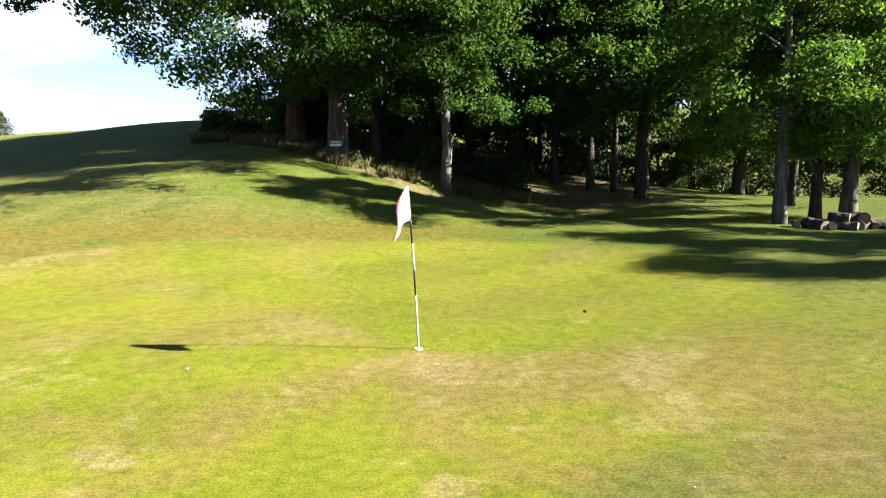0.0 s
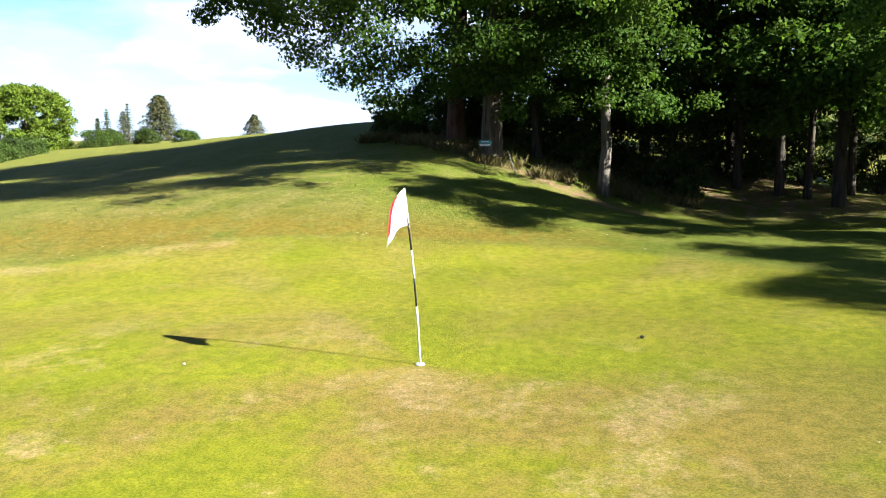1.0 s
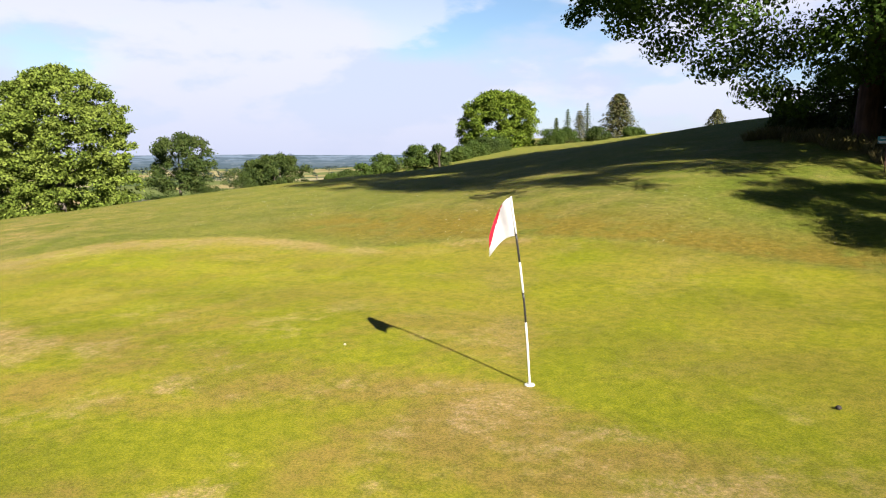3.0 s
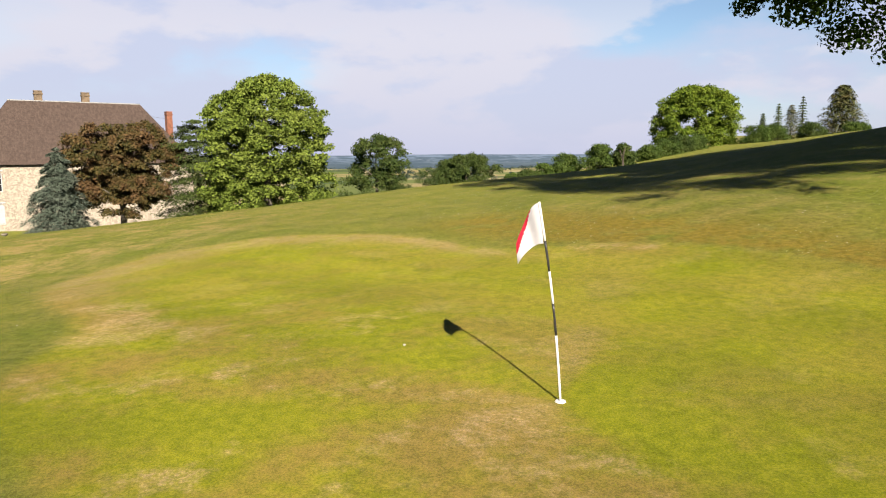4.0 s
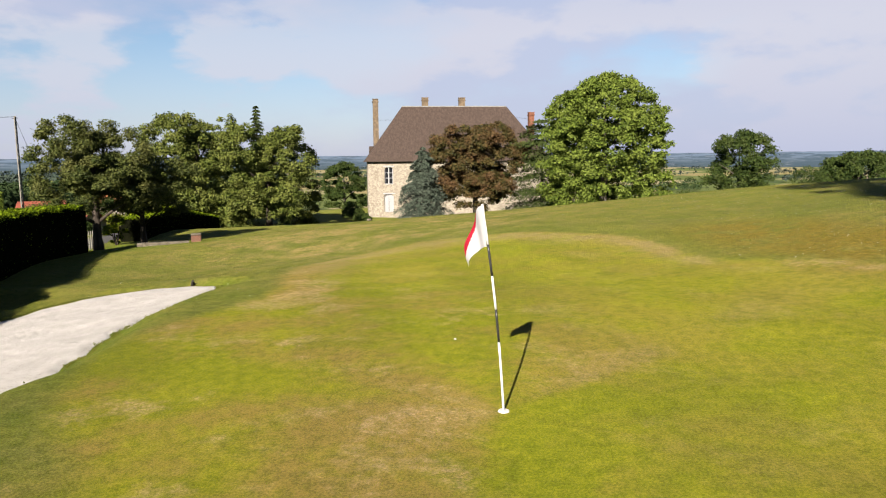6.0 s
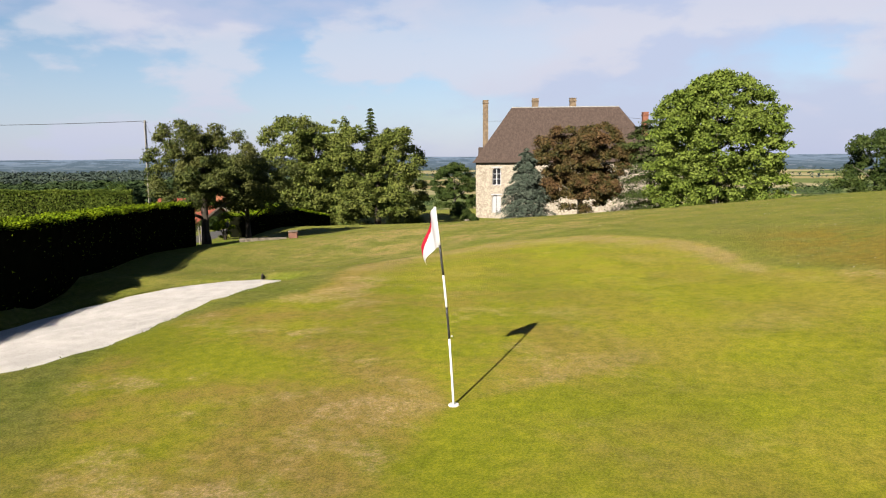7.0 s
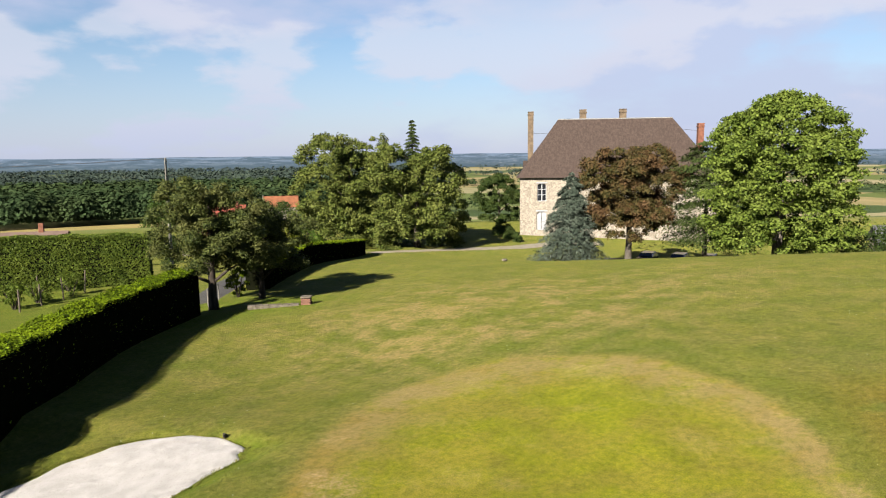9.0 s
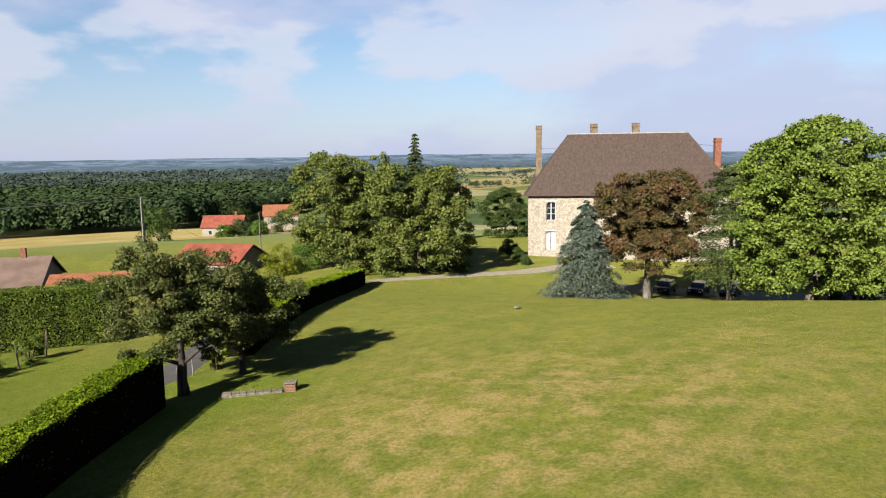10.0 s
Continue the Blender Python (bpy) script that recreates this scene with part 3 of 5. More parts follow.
def conifer(name, x, y, label, leaf_mat, bark_mat, height, radius, seed=0, leaf=0.3, layers=26, per=17, n_branch=34, droop=0.25, low=0.03, group="", power=0.85, spread=0.10, stray=0.0):
    """A cone of drooping sprays set in whorls up a straight stem."""
    rng = np.random.default_rng(seed + 77)
    top = thing(name, pose(x, y, gz(x, y) - 0.05), label, "tree", group)
    bm = bmesh.new()
    tube(bm, [(0, 0, -0.2), (0, 0, height * 0.5), (0, 0, height * 0.97)], [height * 0.022, height * 0.014, 0.02], 8)
    part("trunk", bm, bark_mat, top)
    cs, ns, ds = [], [], []
    for i in range(layers):
        f = low + (1 - low) * i / layers
        R = radius * (1 - f) ** power * rng.uniform(0.82, 1.1) + 0.1
        for k in range(per):
            a = 2 * math.pi * (k + rng.uniform(-0.35, 0.35)) / per + i * 1.3
            ln = R * rng.uniform(0.55, 1.15)
            s = rng.uniform(0.12, 1, n_branch) ** 0.6
            px, py = np.cos(a) * ln * s, np.sin(a) * ln * s
            pz = height * f - droop * ln * s**1.5 + rng.normal(0, 0.035 * ln + 0.02, n_branch) + stray * height * rng.normal()
            side = rng.normal(0, spread * ln + 0.03, n_branch) * (0.35 + s)
            cs.append(np.stack([px - np.sin(a) * side, py + np.cos(a) * side, pz], 1))
            ns.append(np.stack([np.full(n_branch, math.cos(a) * 0.4), np.full(n_branch, math.sin(a) * 0.4), np.ones(n_branch)], 1) + rng.normal(0, 0.35, (n_branch, 3)))
            ds.append(np.tile([math.cos(a), math.sin(a), -0.2], (n_branch, 1)))
    v = leaf_mesh(np.concatenate(cs), np.concatenate(ns), leaf, rng, 0.38, np.concatenate(ds))
    ob = new("crown", mesh_of("crown", v))
    ob.data.materials.append(leaf_mat)
    ob.parent = top
    return top


def shrub(name, x, y, label, mat, w, h, seed=0, leaf=0.16, n=2500, d=None, group="", category="shrub", lumps=16):
    """A low bush: a stool of stems and a mound of leaves."""
    rng = np.random.default_rng(seed + 31)
    top = thing(name, pose(x, y, gz(x, y) - 0.05), label, category, group)
    bm = bmesh.new()
    for k in range(5):
        a = k * 1.3 + rng.uniform(0, 0.6)
        tube(bm, [(0, 0, -0.1), (math.cos(a) * w * 0.15, math.sin(a) * w * 0.15, h * 0.35), (math.cos(a) * w * 0.32, math.sin(a) * w * 0.32, h * 0.7)],
             [0.035 + w * 0.01, 0.03, 0.012], 5)
    part("stem", bm, M_BARK_DARK, top)
    p, nor = crown_points(rng, n, w * 0.42, (d or w) * 0.42, h * 0.44, lumps, min(w, d or w) * 0.17, 1.0)
    p[:, 2] = np.maximum(p[:, 2] + h * 0.44, 0.02)
    ob = new("foliage", mesh_of("foliage", leaf_mesh(p, nor, leaf, rng)))
    ob.data.materials.append(mat)
    ob.parent = top
    return top


# the wood's edge on the rise
tree("oak_tree", -4.4, 19.7, "old oak with a thick furrowed trunk at the wood's edge", M_OAK, M_BARK, 22, 7.6, 7.6, 0.13, 0.43, 0.15, 120000, 300, 0.14, seed=1, kite=True, bole=0.2, low=0.95, lean=(2.6, -6.2), boughs=((-4.6, 17.6, 6.6, 1.4), (-6.4, 17.6, 6.2, 1.4), (-3.0, 17.6, 6.4, 1.4), (-1.4, 17.9, 6.2, 1.3), (-8.0, 17.6, 5.9, 1.2), (-13.6, 14.4, 7.6, 0.55), (-12.9, 14.3, 8.0, 0.7), (-11.9, 14.3, 8.3, 0.9), (-10.9, 14.0, 7.6, 1.0), (-10.0, 13.4, 6.9, 1.0), (-9.3, 12.6, 7.6, 1.1), (-8.5, 11.6, 8.4, 1.0), (-9.9, 15.0, 6.2, 0.9), (-9.0, 16.4, 5.6, 1.0), (-8.6, 14.6, 7.2, 1.2), (-8.0, 15.8, 6.7, 1.3), (-7.6, 14.2, 8.0, 1.3), (-8.0, 17.4, 4.7, 0.9), (-7.2, 18.0, 4.4, 0.9), (-4.6, 18.3, 5.4, 1.0), (-6.0, 18.6, 5.2, 1.0), (-3.3, 18.4, 5.3, 1.0)))
tree("oak_tree", -6.6, 22.0, "broad oak with reddish bark and low boughs", M_OAK, M_BARK_RED, 22, 5.0, 6.4, 0.1, 0.42, 0.19, 72000, 190, 0.165, seed=2, masses=18, fill=0.4, low=0.95, lean=(2.2, -0.6))
tree("oak_tree", -3.2, 22.8, "slender oak behind the old one", M_WOOD, M_BARK_DARK, 21, 6, 6, 0.15, 0.22, 0.22, 30000, 80, 0.2, seed=3)
tree("ash_tree", -0.1, 20.4, "ash with a pale grey trunk", M_OAK, M_BARK_GREY, 20, 6, 5.5, 0.09, 0.22, 0.145, 68000, 180, 0.14, seed=4, kite=True)
for i, (x, y, h, r, tr) in enumerate(((5.0, 25.4, 21, 5, 0.2), (6.6, 24.7, 22, 5, 0.2), (7.6, 24.2, 20, 4.5, 0.15), (8.5, 22.9, 22, 5.5, 0.25), (9.4, 25.6, 21, 5, 0.17))):
    tree("woodland_tree", x, y, "slim woodland tree with a dark trunk", M_WOOD, M_BARK_DARK, h, r, None, 0.09, tr, 0.22, 24000, 80, 0.2, seed=10 + i, group="trees of the wood's edge")
tree("oak_tree", 13.8, 25.5, "oak on the lower lawn with a short trunk", M_WOOD, M_BARK_DARK, 12, 5.0, None, 0.1, 0.3, 0.2, 36000, 100, 0.2, seed=20)
tree("ash_tree", 10.2, 12.8, "ash with a straight pale trunk beside a log pile", M_WALNUT, M_BARK_GREY, 10.5, 3.8, None, 0.2, 0.21, 0.13, 42000, 95, 0.18, seed=21, kite=True, low=0.95)
tree("cherry_tree", 13.5, 19.4, "leaning cherry with a dark stem", M_WOOD, M_BARK_DARK, 9, 3.8, None, 0.2, 0.19, 0.16, 26000, 80, 0.22, seed=22, low=0.9, lean=(1.6, 0.4))
tree("ash_tree", 12.1, 14.5, "short young ash beside the log pile", M_WALNUT, M_BARK_DARK, 9, 3.5, None, 0.2, 0.19, 0.14, 24000, 65, 0.19, seed=23, low=0.9)
tree("ash_tree", 13.1, 14.4, "ash with a leaning stout trunk", M_WALNUT, M_BARK, 10, 4.2, None, 0.17, 0.27, 0.14, 42000, 90, 0.18, seed=24, low=0.95, lean=(1.2, 0.5))
for i, (x, y, h, r) in enumerate(((20.5, 7.8, 9.0, 3.2), (23.0, 4.0, 9.4, 3.2))):
    tree("ash_tree", x, y, "leafy ash beside the green", M_OAK, M_BARK_GREY, h, r, None, 0.2, 0.18, 0.2, 11000, 46, 0.24, seed=30 + i, group="trees beside the green")
rng0 = np.random.default_rng(5)
for i, (x, y) in enumerate(((-5.5, 27.0), (-2.5, 27.5), (1, 27.5), (5, 31), (2, 36), (8, 38), (17, 43), (26, 46), (28.5, 29), (33, 46), (40, 43))):
    tree("woodland_tree", x, y, "dense woodland tree in leaf", M_WOOD, M_BARK_DARK, rng0.uniform(19, 23), rng0.uniform(5.5, 7), None, 0.03, 0.25, 0.38, 12000, 80, 0.2, seed=40 + i, low=0.9, group="trees of the wood")
for i, (x, y, w, h) in enumerate(((-10.2, 24.2, 2.6, 1.1), (-7.4, 26.2, 4, 4.6), (-6.8, 27.5, 5, 5.5), (-8.5, 24.5, 4, 2.6), (-6, 25.5, 4.5, 3), (-2.5, 25.0, 5, 3.2), (1.5, 24.8, 5, 3), (4.5, 27.4, 5, 3.2), (8, 27.6, 5, 3), (-1.4, 23, 3, 1.8), (2.6, 23.4, 3, 1.6), (11, 28, 4, 2.5), (13.5, 31, 4, 2.2))):
    shrub("shrub", x, y, "dark shady undergrowth of the wood", M_SCRUB, w, h, seed=60 + i, n=4500, group="undergrowth")

for i, (x, y, w, h) in enumerate(((-7, 33, 6, 4.5), (-2, 32.5, 6, 4.2), (3, 33, 6, 4.5), (7.5, 33.5, 6, 4.4), (12.5, 34, 6, 4.2), (18, 35, 6, 4), (27, 44, 8, 4.6), (33, 42.5, 8, 4.6), (39, 40, 8, 4.6))):
    shrub("shrub", x, y, "tall dark thicket deep in the wood", M_SCRUB, w, h, seed=75 + i, n=4500, leaf=0.26, group="thicket")

# beyond the hill
tree("walnut_tree", -103, 84.5, "broad round walnut above the hill's brow", M_CROWN, M_BARK_GREY, 11.4, 9.0, None, 0.0, 0.4, 0.36, 60000, 300, 0.12, seed=80, low=0.95)
conifer("cypress_tree", -147, 169, "browning conical cypress beyond the brow", M_CYPRESS, M_BARK_DARK, 14, 7.8, seed=81, leaf=0.9, layers=26, per=14, n_branch=24, power=0.5)
conifer("cypress_tree", -209, 312, "browning conical cypress far off", M_CYPRESS, M_BARK_DARK, 17, 10.5, seed=82, leaf=1.2, layers=22, per=12, n_branch=20, power=0.55)
conifer("young_fir", -118, 118, "narrow dark young fir", M_PINE, M_BARK_DARK, 8, 2, seed=83, leaf=0.5, layers=16, per=8, n_branch=12)
conifer("young_fir", -125, 132, "narrow dark young fir", M_PINE, M_BARK_DARK, 10, 2.4, seed=84, leaf=0.5, layers=16, per=8, n_branch=12)
tree("acacia_tree", -125.7, 29.4, "open-crowned false acacia with bare stems", M_SCRUB, M_BARK_GREY, 13.5, 6.6, None, 0.2, 0.35, 0.4, 18000, 60, 0.22, seed=85, low=0.5)
tree("field_tree", -173, 66, "round bushy tree on the slope", M_SCRUB, M_BARK_DARK, 12.5, 10.5, None, 0.0, 0.4, 0.5, 32000, 150, 0.15, seed=86, low=1.0, taper=0.12)

# round the house
tree("plane_tree", -72, 4.0, "tall bright-green plane tree beside the house", M_PLANE, M_BARK_GREY, 16.5, 8.0, None, 0.02, 0.5, 0.26, 108000, 760, 0.095, seed=90, low=0.9, kite=True, taper=0.0)
tree("copper_maple", -79, -11.0, "dome of coppery maple leaves over a pale trunk", M_COPPER, M_BARK_GREY, 14.6, 6.8, None, 0.14, 0.42, 0.25, 95000, 360, 0.115, seed=91, low=1.0, masses=20, fill=0.45)
conifer("blue_spruce", -73.5, -16.3, "silvery blue spruce at the lawn's edge", M_SPRUCE, M_BARK_DARK, 9.9, 5.6, seed=92, leaf=0.30, layers=24, per=11, n_branch=190, power=0.8, droop=0.42, spread=0.10, stray=0.025)
conifer("pine_tree", -80, -3.0, "dark pine between the maple and the plane tree", M_PINE, M_BARK_DARK, 13.5, 6.8, seed=93, leaf=0.34, layers=13, per=9, n_branch=240, power=0.4, low=0.24, droop=0.14, spread=0.2, stray=0.03)
tree("chestnut_tree", -86, -51.5, "massive round horse chestnut", M_CHESTNUT, M_BARK_DARK, 19.0, 9.0, None, -0.16, 0.5, 0.29, 85000, 480, 0.10, seed=94, low=1.0, masses=24, kite=True, taper=0.04, fill=0.35)
tree("chestnut_tree", -87, -41.5, "round horse chestnut beside its twin", M_CHESTNUT, M_BARK_DARK, 16.6, 7.9, None, -0.14, 0.45, 0.29, 72000, 420, 0.11, seed=95, low=1.0, masses=20, kite=True, fill=0.35)
conifer("fir_tree", -118, -57.2, "dark fir rising behind the chestnuts", M_PINE, M_BARK_DARK, 20.6, 5.4, seed=96, leaf=0.6, layers=32, per=7, n_branch=46, droop=0.3)
tree("apple_tree", -26.4, -24.0, "old apple tree with a dark forked trunk", M_APPLE, M_BARK_DARK, 7.5, 3.2, 3.2, 0.2, 0.25, 0.12, 62000, 190, 0.14, seed=97, bole=0.2, low=0.95, masses=12, fill=0.5)
tree("apple_tree", -30.3, -23.9, "old apple tree standing in shade", M_APPLE, M_BARK_DARK, 5.8, 3.3, None, 0.18, 0.18, 0.12, 52000, 150, 0.15, seed=98, bole=0.2, low=0.95, masses=10, fill=0.5)
tree("sumac_tree", -139, -47.4, "grey-green spreading tree beyond the house corner", M_SCRUB, M_BARK_GREY, 10.0, 5.8, None, -0.05, 0.3, 0.36, 24000, 90, 0.16, seed=99, bole=0.12, low=1.0)


# ---- the house ----
def stone_wall():
    m = Nodes("rubble_limestone", 0.9, 0.2)
    p = m.coords("Object")
    vor = m.nt.nodes.new("ShaderNodeTexVoronoi")
    vor.inputs["Scale"].default_value = 4.6
    m.link(p, vor.inputs["Vector"])
    sp = m.nt.nodes.new("ShaderNodeSeparateColor")
    m.link(vor.outputs["Color"], sp.inputs[0])
    c = m.mix(m.rng(sp.outputs[0], 0, 1), (0.220, 0.190, 0.152), (0.375, 0.340, 0.280))
    c = m.mix(m.rng(m.noise(0.5, 5, p), 0.36, 0.6, 0, 0.25), c, (0.330, 0.300, 0.250))
    c = m.mix(m.rng(m.noise(3.0, 5, p), 0.56, 0.68, 0, 0.45), c, (0.16, 0.135, 0.105))
    m.color(c).bump(vor.outputs["Distance"], 0.5, 0.04)
    return m.mat


M_STONE = stone_wall()


def roof_tiles():
    m = Nodes("old_brown_roof_tile", 0.9, 0.15)
    p = m.coords("Object")
    c = m.mix(m.rng(m.noise(1.6, 6, p, 0.7, (2.2, 2.2, 0.3)), 0.35, 0.65), (0.052, 0.036, 0.030), (0.085, 0.061, 0.051))
    c = m.mix(m.rng(m.noise(5, 5, p, 0.7), 0.5, 0.66, 0, 0.6), c, (0.036, 0.029, 0.026))
    c = m.mix(m.rng(m.noise(2.6, 6, p, 0.75), 0.62, 0.72, 0, 0.4), c, (0.105, 0.085, 0.068))
    wave = m.nt.nodes.new("ShaderNodeTexWave")
    wave.bands_direction, wave.wave_profile = "Z", "SAW"
    wave.inputs["Scale"].default_value, wave.inputs["Distortion"].default_value = 1.1, 0.6
    m.link(p, wave.inputs["Vector"])
    c = m.mix(m.rng(wave.outputs["Fac"], 0.0, 0.3, 0.25, 0.0), c, (0.03, 0.024, 0.021))
    m.color(c).bump(m.math("ADD", wave.outputs["Fac"], m.noise(6, 5, p)), 0.5, 0.05)
    return m.mat


M_ROOF = roof_tiles()
M_BRICK = plain("chimney_brick", (0.150, 0.112, 0.075), 0.9, 0.3, 2.0, 14, 0.2, 0.3)
M_BRICK_RED = plain("red_chimney_brick", (0.195, 0.080, 0.050), 0.9, 0.3, 2.0, 14, 0.2, 0.3)
M_WHITE = plain("white_paint", (0.36, 0.37, 0.39), 0.5, 0.08)
M_PANE = plain("window_glass", (0.02, 0.022, 0.028), 0.08, 0.1, spec=0.6)
M_IRON = plain("dark_iron", (0.05, 0.05, 0.052), 0.5, 0.2)
M_ZINC = plain("pale_zinc_ridge", (0.26, 0.26, 0.255), 0.6, 0.2)

HD = Vector((-0.295, 0.955, 0)).normalized()
HN = Vector((HD.y, -HD.x, 0))
HOUSE_M = Matrix(((HD.x, -HN.x, 0, -109.5), (HD.y, -HN.y, 0, -33.5), (0, 0, 1, -8.6), (0, 0, 0, 1)))


def build_house():
    """Local axes: x along the front from its left corner, y into the house, z up from the sill of the ground."""
    L, D, EAVE, RIDGE, INSET = 31.3, 11.0, 10.5, 19.8, 6.3
    h = thing("manor_house", HOUSE_M, "pale rubble-stone manor with a steep brown hipped roof", "house")
    T = 0.7
    wx, ww, wz, wh = 2.8, 1.5, 6.4, 2.95
    dx, dw, dz, dh = 2.72, 1.6, 1.7, 3.05

    def slab(name, x0, x1, z0, z1, y0=0.0, y1=T):
        return part(name, box(bmesh.new(), (x1 - x0, y1 - y0, z1 - z0), pose((x0 + x1) / 2, (y0 + y1) / 2, (z0 + z1) / 2)), M_STONE, h)

    bm = bmesh.new()
    cuts_x = sorted({0.0, dx, wx, dx + dw, wx + ww, L})

    def solid(x0, x1, z0, z1):
        if x1 - x0 > 1e-4 and z1 - z0 > 1e-4:
            box(bm, (x1 - x0, T, z1 - z0), pose((x0 + x1) / 2, T / 2, (z0 + z1) / 2))

    solid(0, L, -1.5, dz)
    solid(0, dx, dz, dz + dh)
    solid(dx + dw, L, dz, dz + dh)
    solid(0, L, dz + dh, wz)
    solid(0, wx, wz, wz + wh)
    solid(wx + ww, L, wz, wz + wh)
    solid(0, L, wz + wh, EAVE)
    part("front_wall", bm, M_STONE, h)
    slab("back_wall", 0, L, -1.5, EAVE, D - T, D)
    slab("side_wall", 0, T, -1.5, EAVE, T, D - T)
    slab("side_wall", L - T, L, -1.5, EAVE, T, D - T)
    o = 0.35
    rid = [(INSET, D / 2, RIDGE), (L - INSET, D / 2, RIDGE)]
    e = [(-o, -o, EAVE), (L + o, -o, EAVE), (L + o, D + o, EAVE), (-o, D + o, EAVE)]
    k = 0.30
    kick = [(-o - k, -o - k, EAVE - 0.25), (L + o + k, -o - k, EAVE - 0.25), (L + o + k, D + o + k, EAVE - 0.25), (-o - k, D + o + k, EAVE - 0.25)]
    v = e + rid + kick
    f = [(0, 1, 5, 4), (1, 2, 5), (2, 3, 4, 5), (3, 0, 4), (6, 7, 1, 0), (7, 8, 2, 1), (8, 9, 3, 2), (9, 6, 0, 3), (6, 9, 8, 7)]
    roof = part("roof", (v, [], f), M_ROOF, h)
    bm = bmesh.new()
    tube(bm, [rid[0], rid[1]], [0.10, 0.10], 8)
    part("ridge_cap", bm, M_ZINC, roof)

    def chimney(x, y, z0, z1, w, d, mat, name="chimney"):
        bm = bmesh.new()
        box(bm, (w, d, z1 - z0), pose(x, y, (z0 + z1) / 2))
        box(bm, (w + 0.16, d + 0.16, 0.22), pose(x, y, z1 - 0.35))
        box(bm, (w + 0.1, d + 0.1, 0.14), pose(x, y, z1 + 0.07))
        return part(name, bm, mat, h)

    chimney(1.75, 8.6, 9.5, 21.2, 0.95, 1.5, M_BRICK, "tall_chimney")
    chimney(10.5, 6.6, 18.5, 21.3, 1.1, 0.8, M_BRICK)
    chimney(17.1, 6.6, 18.5, 21.3, 1.1, 0.8, M_BRICK)
    chimney(29.8, 6.6, 11.0, 18.7, 0.9, 1.3, M_BRICK_RED, "red_chimney")

    part("chimney_base", box(bmesh.new(), (1.5, 2.4, 3.9), pose(1.2, 8.4, 11.0), 0.1), M_ROOF, h)

    def opening(name, x, z, w, hgt, shutters):
        fr = part(name, box(bmesh.new(), (w + 0.3, 0.1, 0.22), pose(x + w / 2, -0.03, z + hgt + 0.1)), M_WHITE, h)
        bm = bmesh.new()
        for sx in (0.06, w - 0.06):
            box(bm, (0.12, 0.12, hgt), pose(x + sx, 0.3, z + hgt / 2))
        box(bm, (w - 0.24, 0.12, 0.12), pose(x + w / 2, 0.3, z + hgt - 0.06))
        box(bm, (w - 0.24, 0.12, 0.12), pose(x + w / 2, 0.3, z + 0.06))
        if not shutters:
            box(bm, (0.16, 0.1, hgt - 0.24), pose(x + w / 2, 0.3, z + hgt / 2))
            for q in (0.36, 0.66):
                box(bm, (w - 0.24, 0.1, 0.09), pose(x + w / 2, 0.3, z + hgt * q))
        part("window_frame", bm, M_WHITE, fr)
        if shutters:
            for s in (0.27, 0.73):
                bm = bmesh.new()
                box(bm, (w * 0.42, 0.06, hgt - 0.3), pose(x + w * s, 0.26, z + hgt / 2), 0.01)
                for q in (0.25, 0.5, 0.75):
                    box(bm, (w * 0.40, 0.03, 0.1), pose(x + w * s, 0.22, z + hgt * q))
                part("shutter", bm, M_WHITE, fr)
        else:
            part("pane", box(bmesh.new(), (w - 0.2, 0.03, hgt - 0.2), pose(x + w / 2, 0.36, z + hgt / 2)), M_PANE, fr)

    for ox, oz, ow in ((wx, wz + wh, ww), (dx, dz + dh, dw)):
        # curved stone lintel closing the square head
        n = 10
        vs, fs = [], []
        for i in range(n + 1):
            q = i / n
            drop = 0.34 * (2 * q - 1) ** 2
            for yy in (0.02, 0.28):
                vs += [(ox + ow * q, yy, oz + 0.01), (ox + ow * q, yy, oz - drop - 0.01)]
        for i in range(n):
            k = 4 * i
            fs += [(k, k + 4, k + 5, k + 1), (k + 2, k + 3, k + 7, k + 6), (k + 1, k + 5, k + 7, k + 3)]
        part("arched_lintel", (vs, [], fs), M_STONE, h)
    opening("window", wx, wz, ww, wh, False)
    opening("shuttered_window", dx, dz, dw, dh, True)
    bm = bmesh.new()
    tube(bm, [(1.75, 8.6, 17.6), (INSET - 0.9, D / 2 + 0.2, 17.5)], [0.025, 0.025], 5)
    part("stay_rod", bm, M_IRON, h)
    bm = bmesh.new()
    tube(bm, [(29.8, 6.6, 17.6), (L - INSET + 0.6, D / 2 + 0.2, 18.0)], [0.025, 0.025], 5)
    part("stay_rod", bm, M_IRON, h)


build_house()


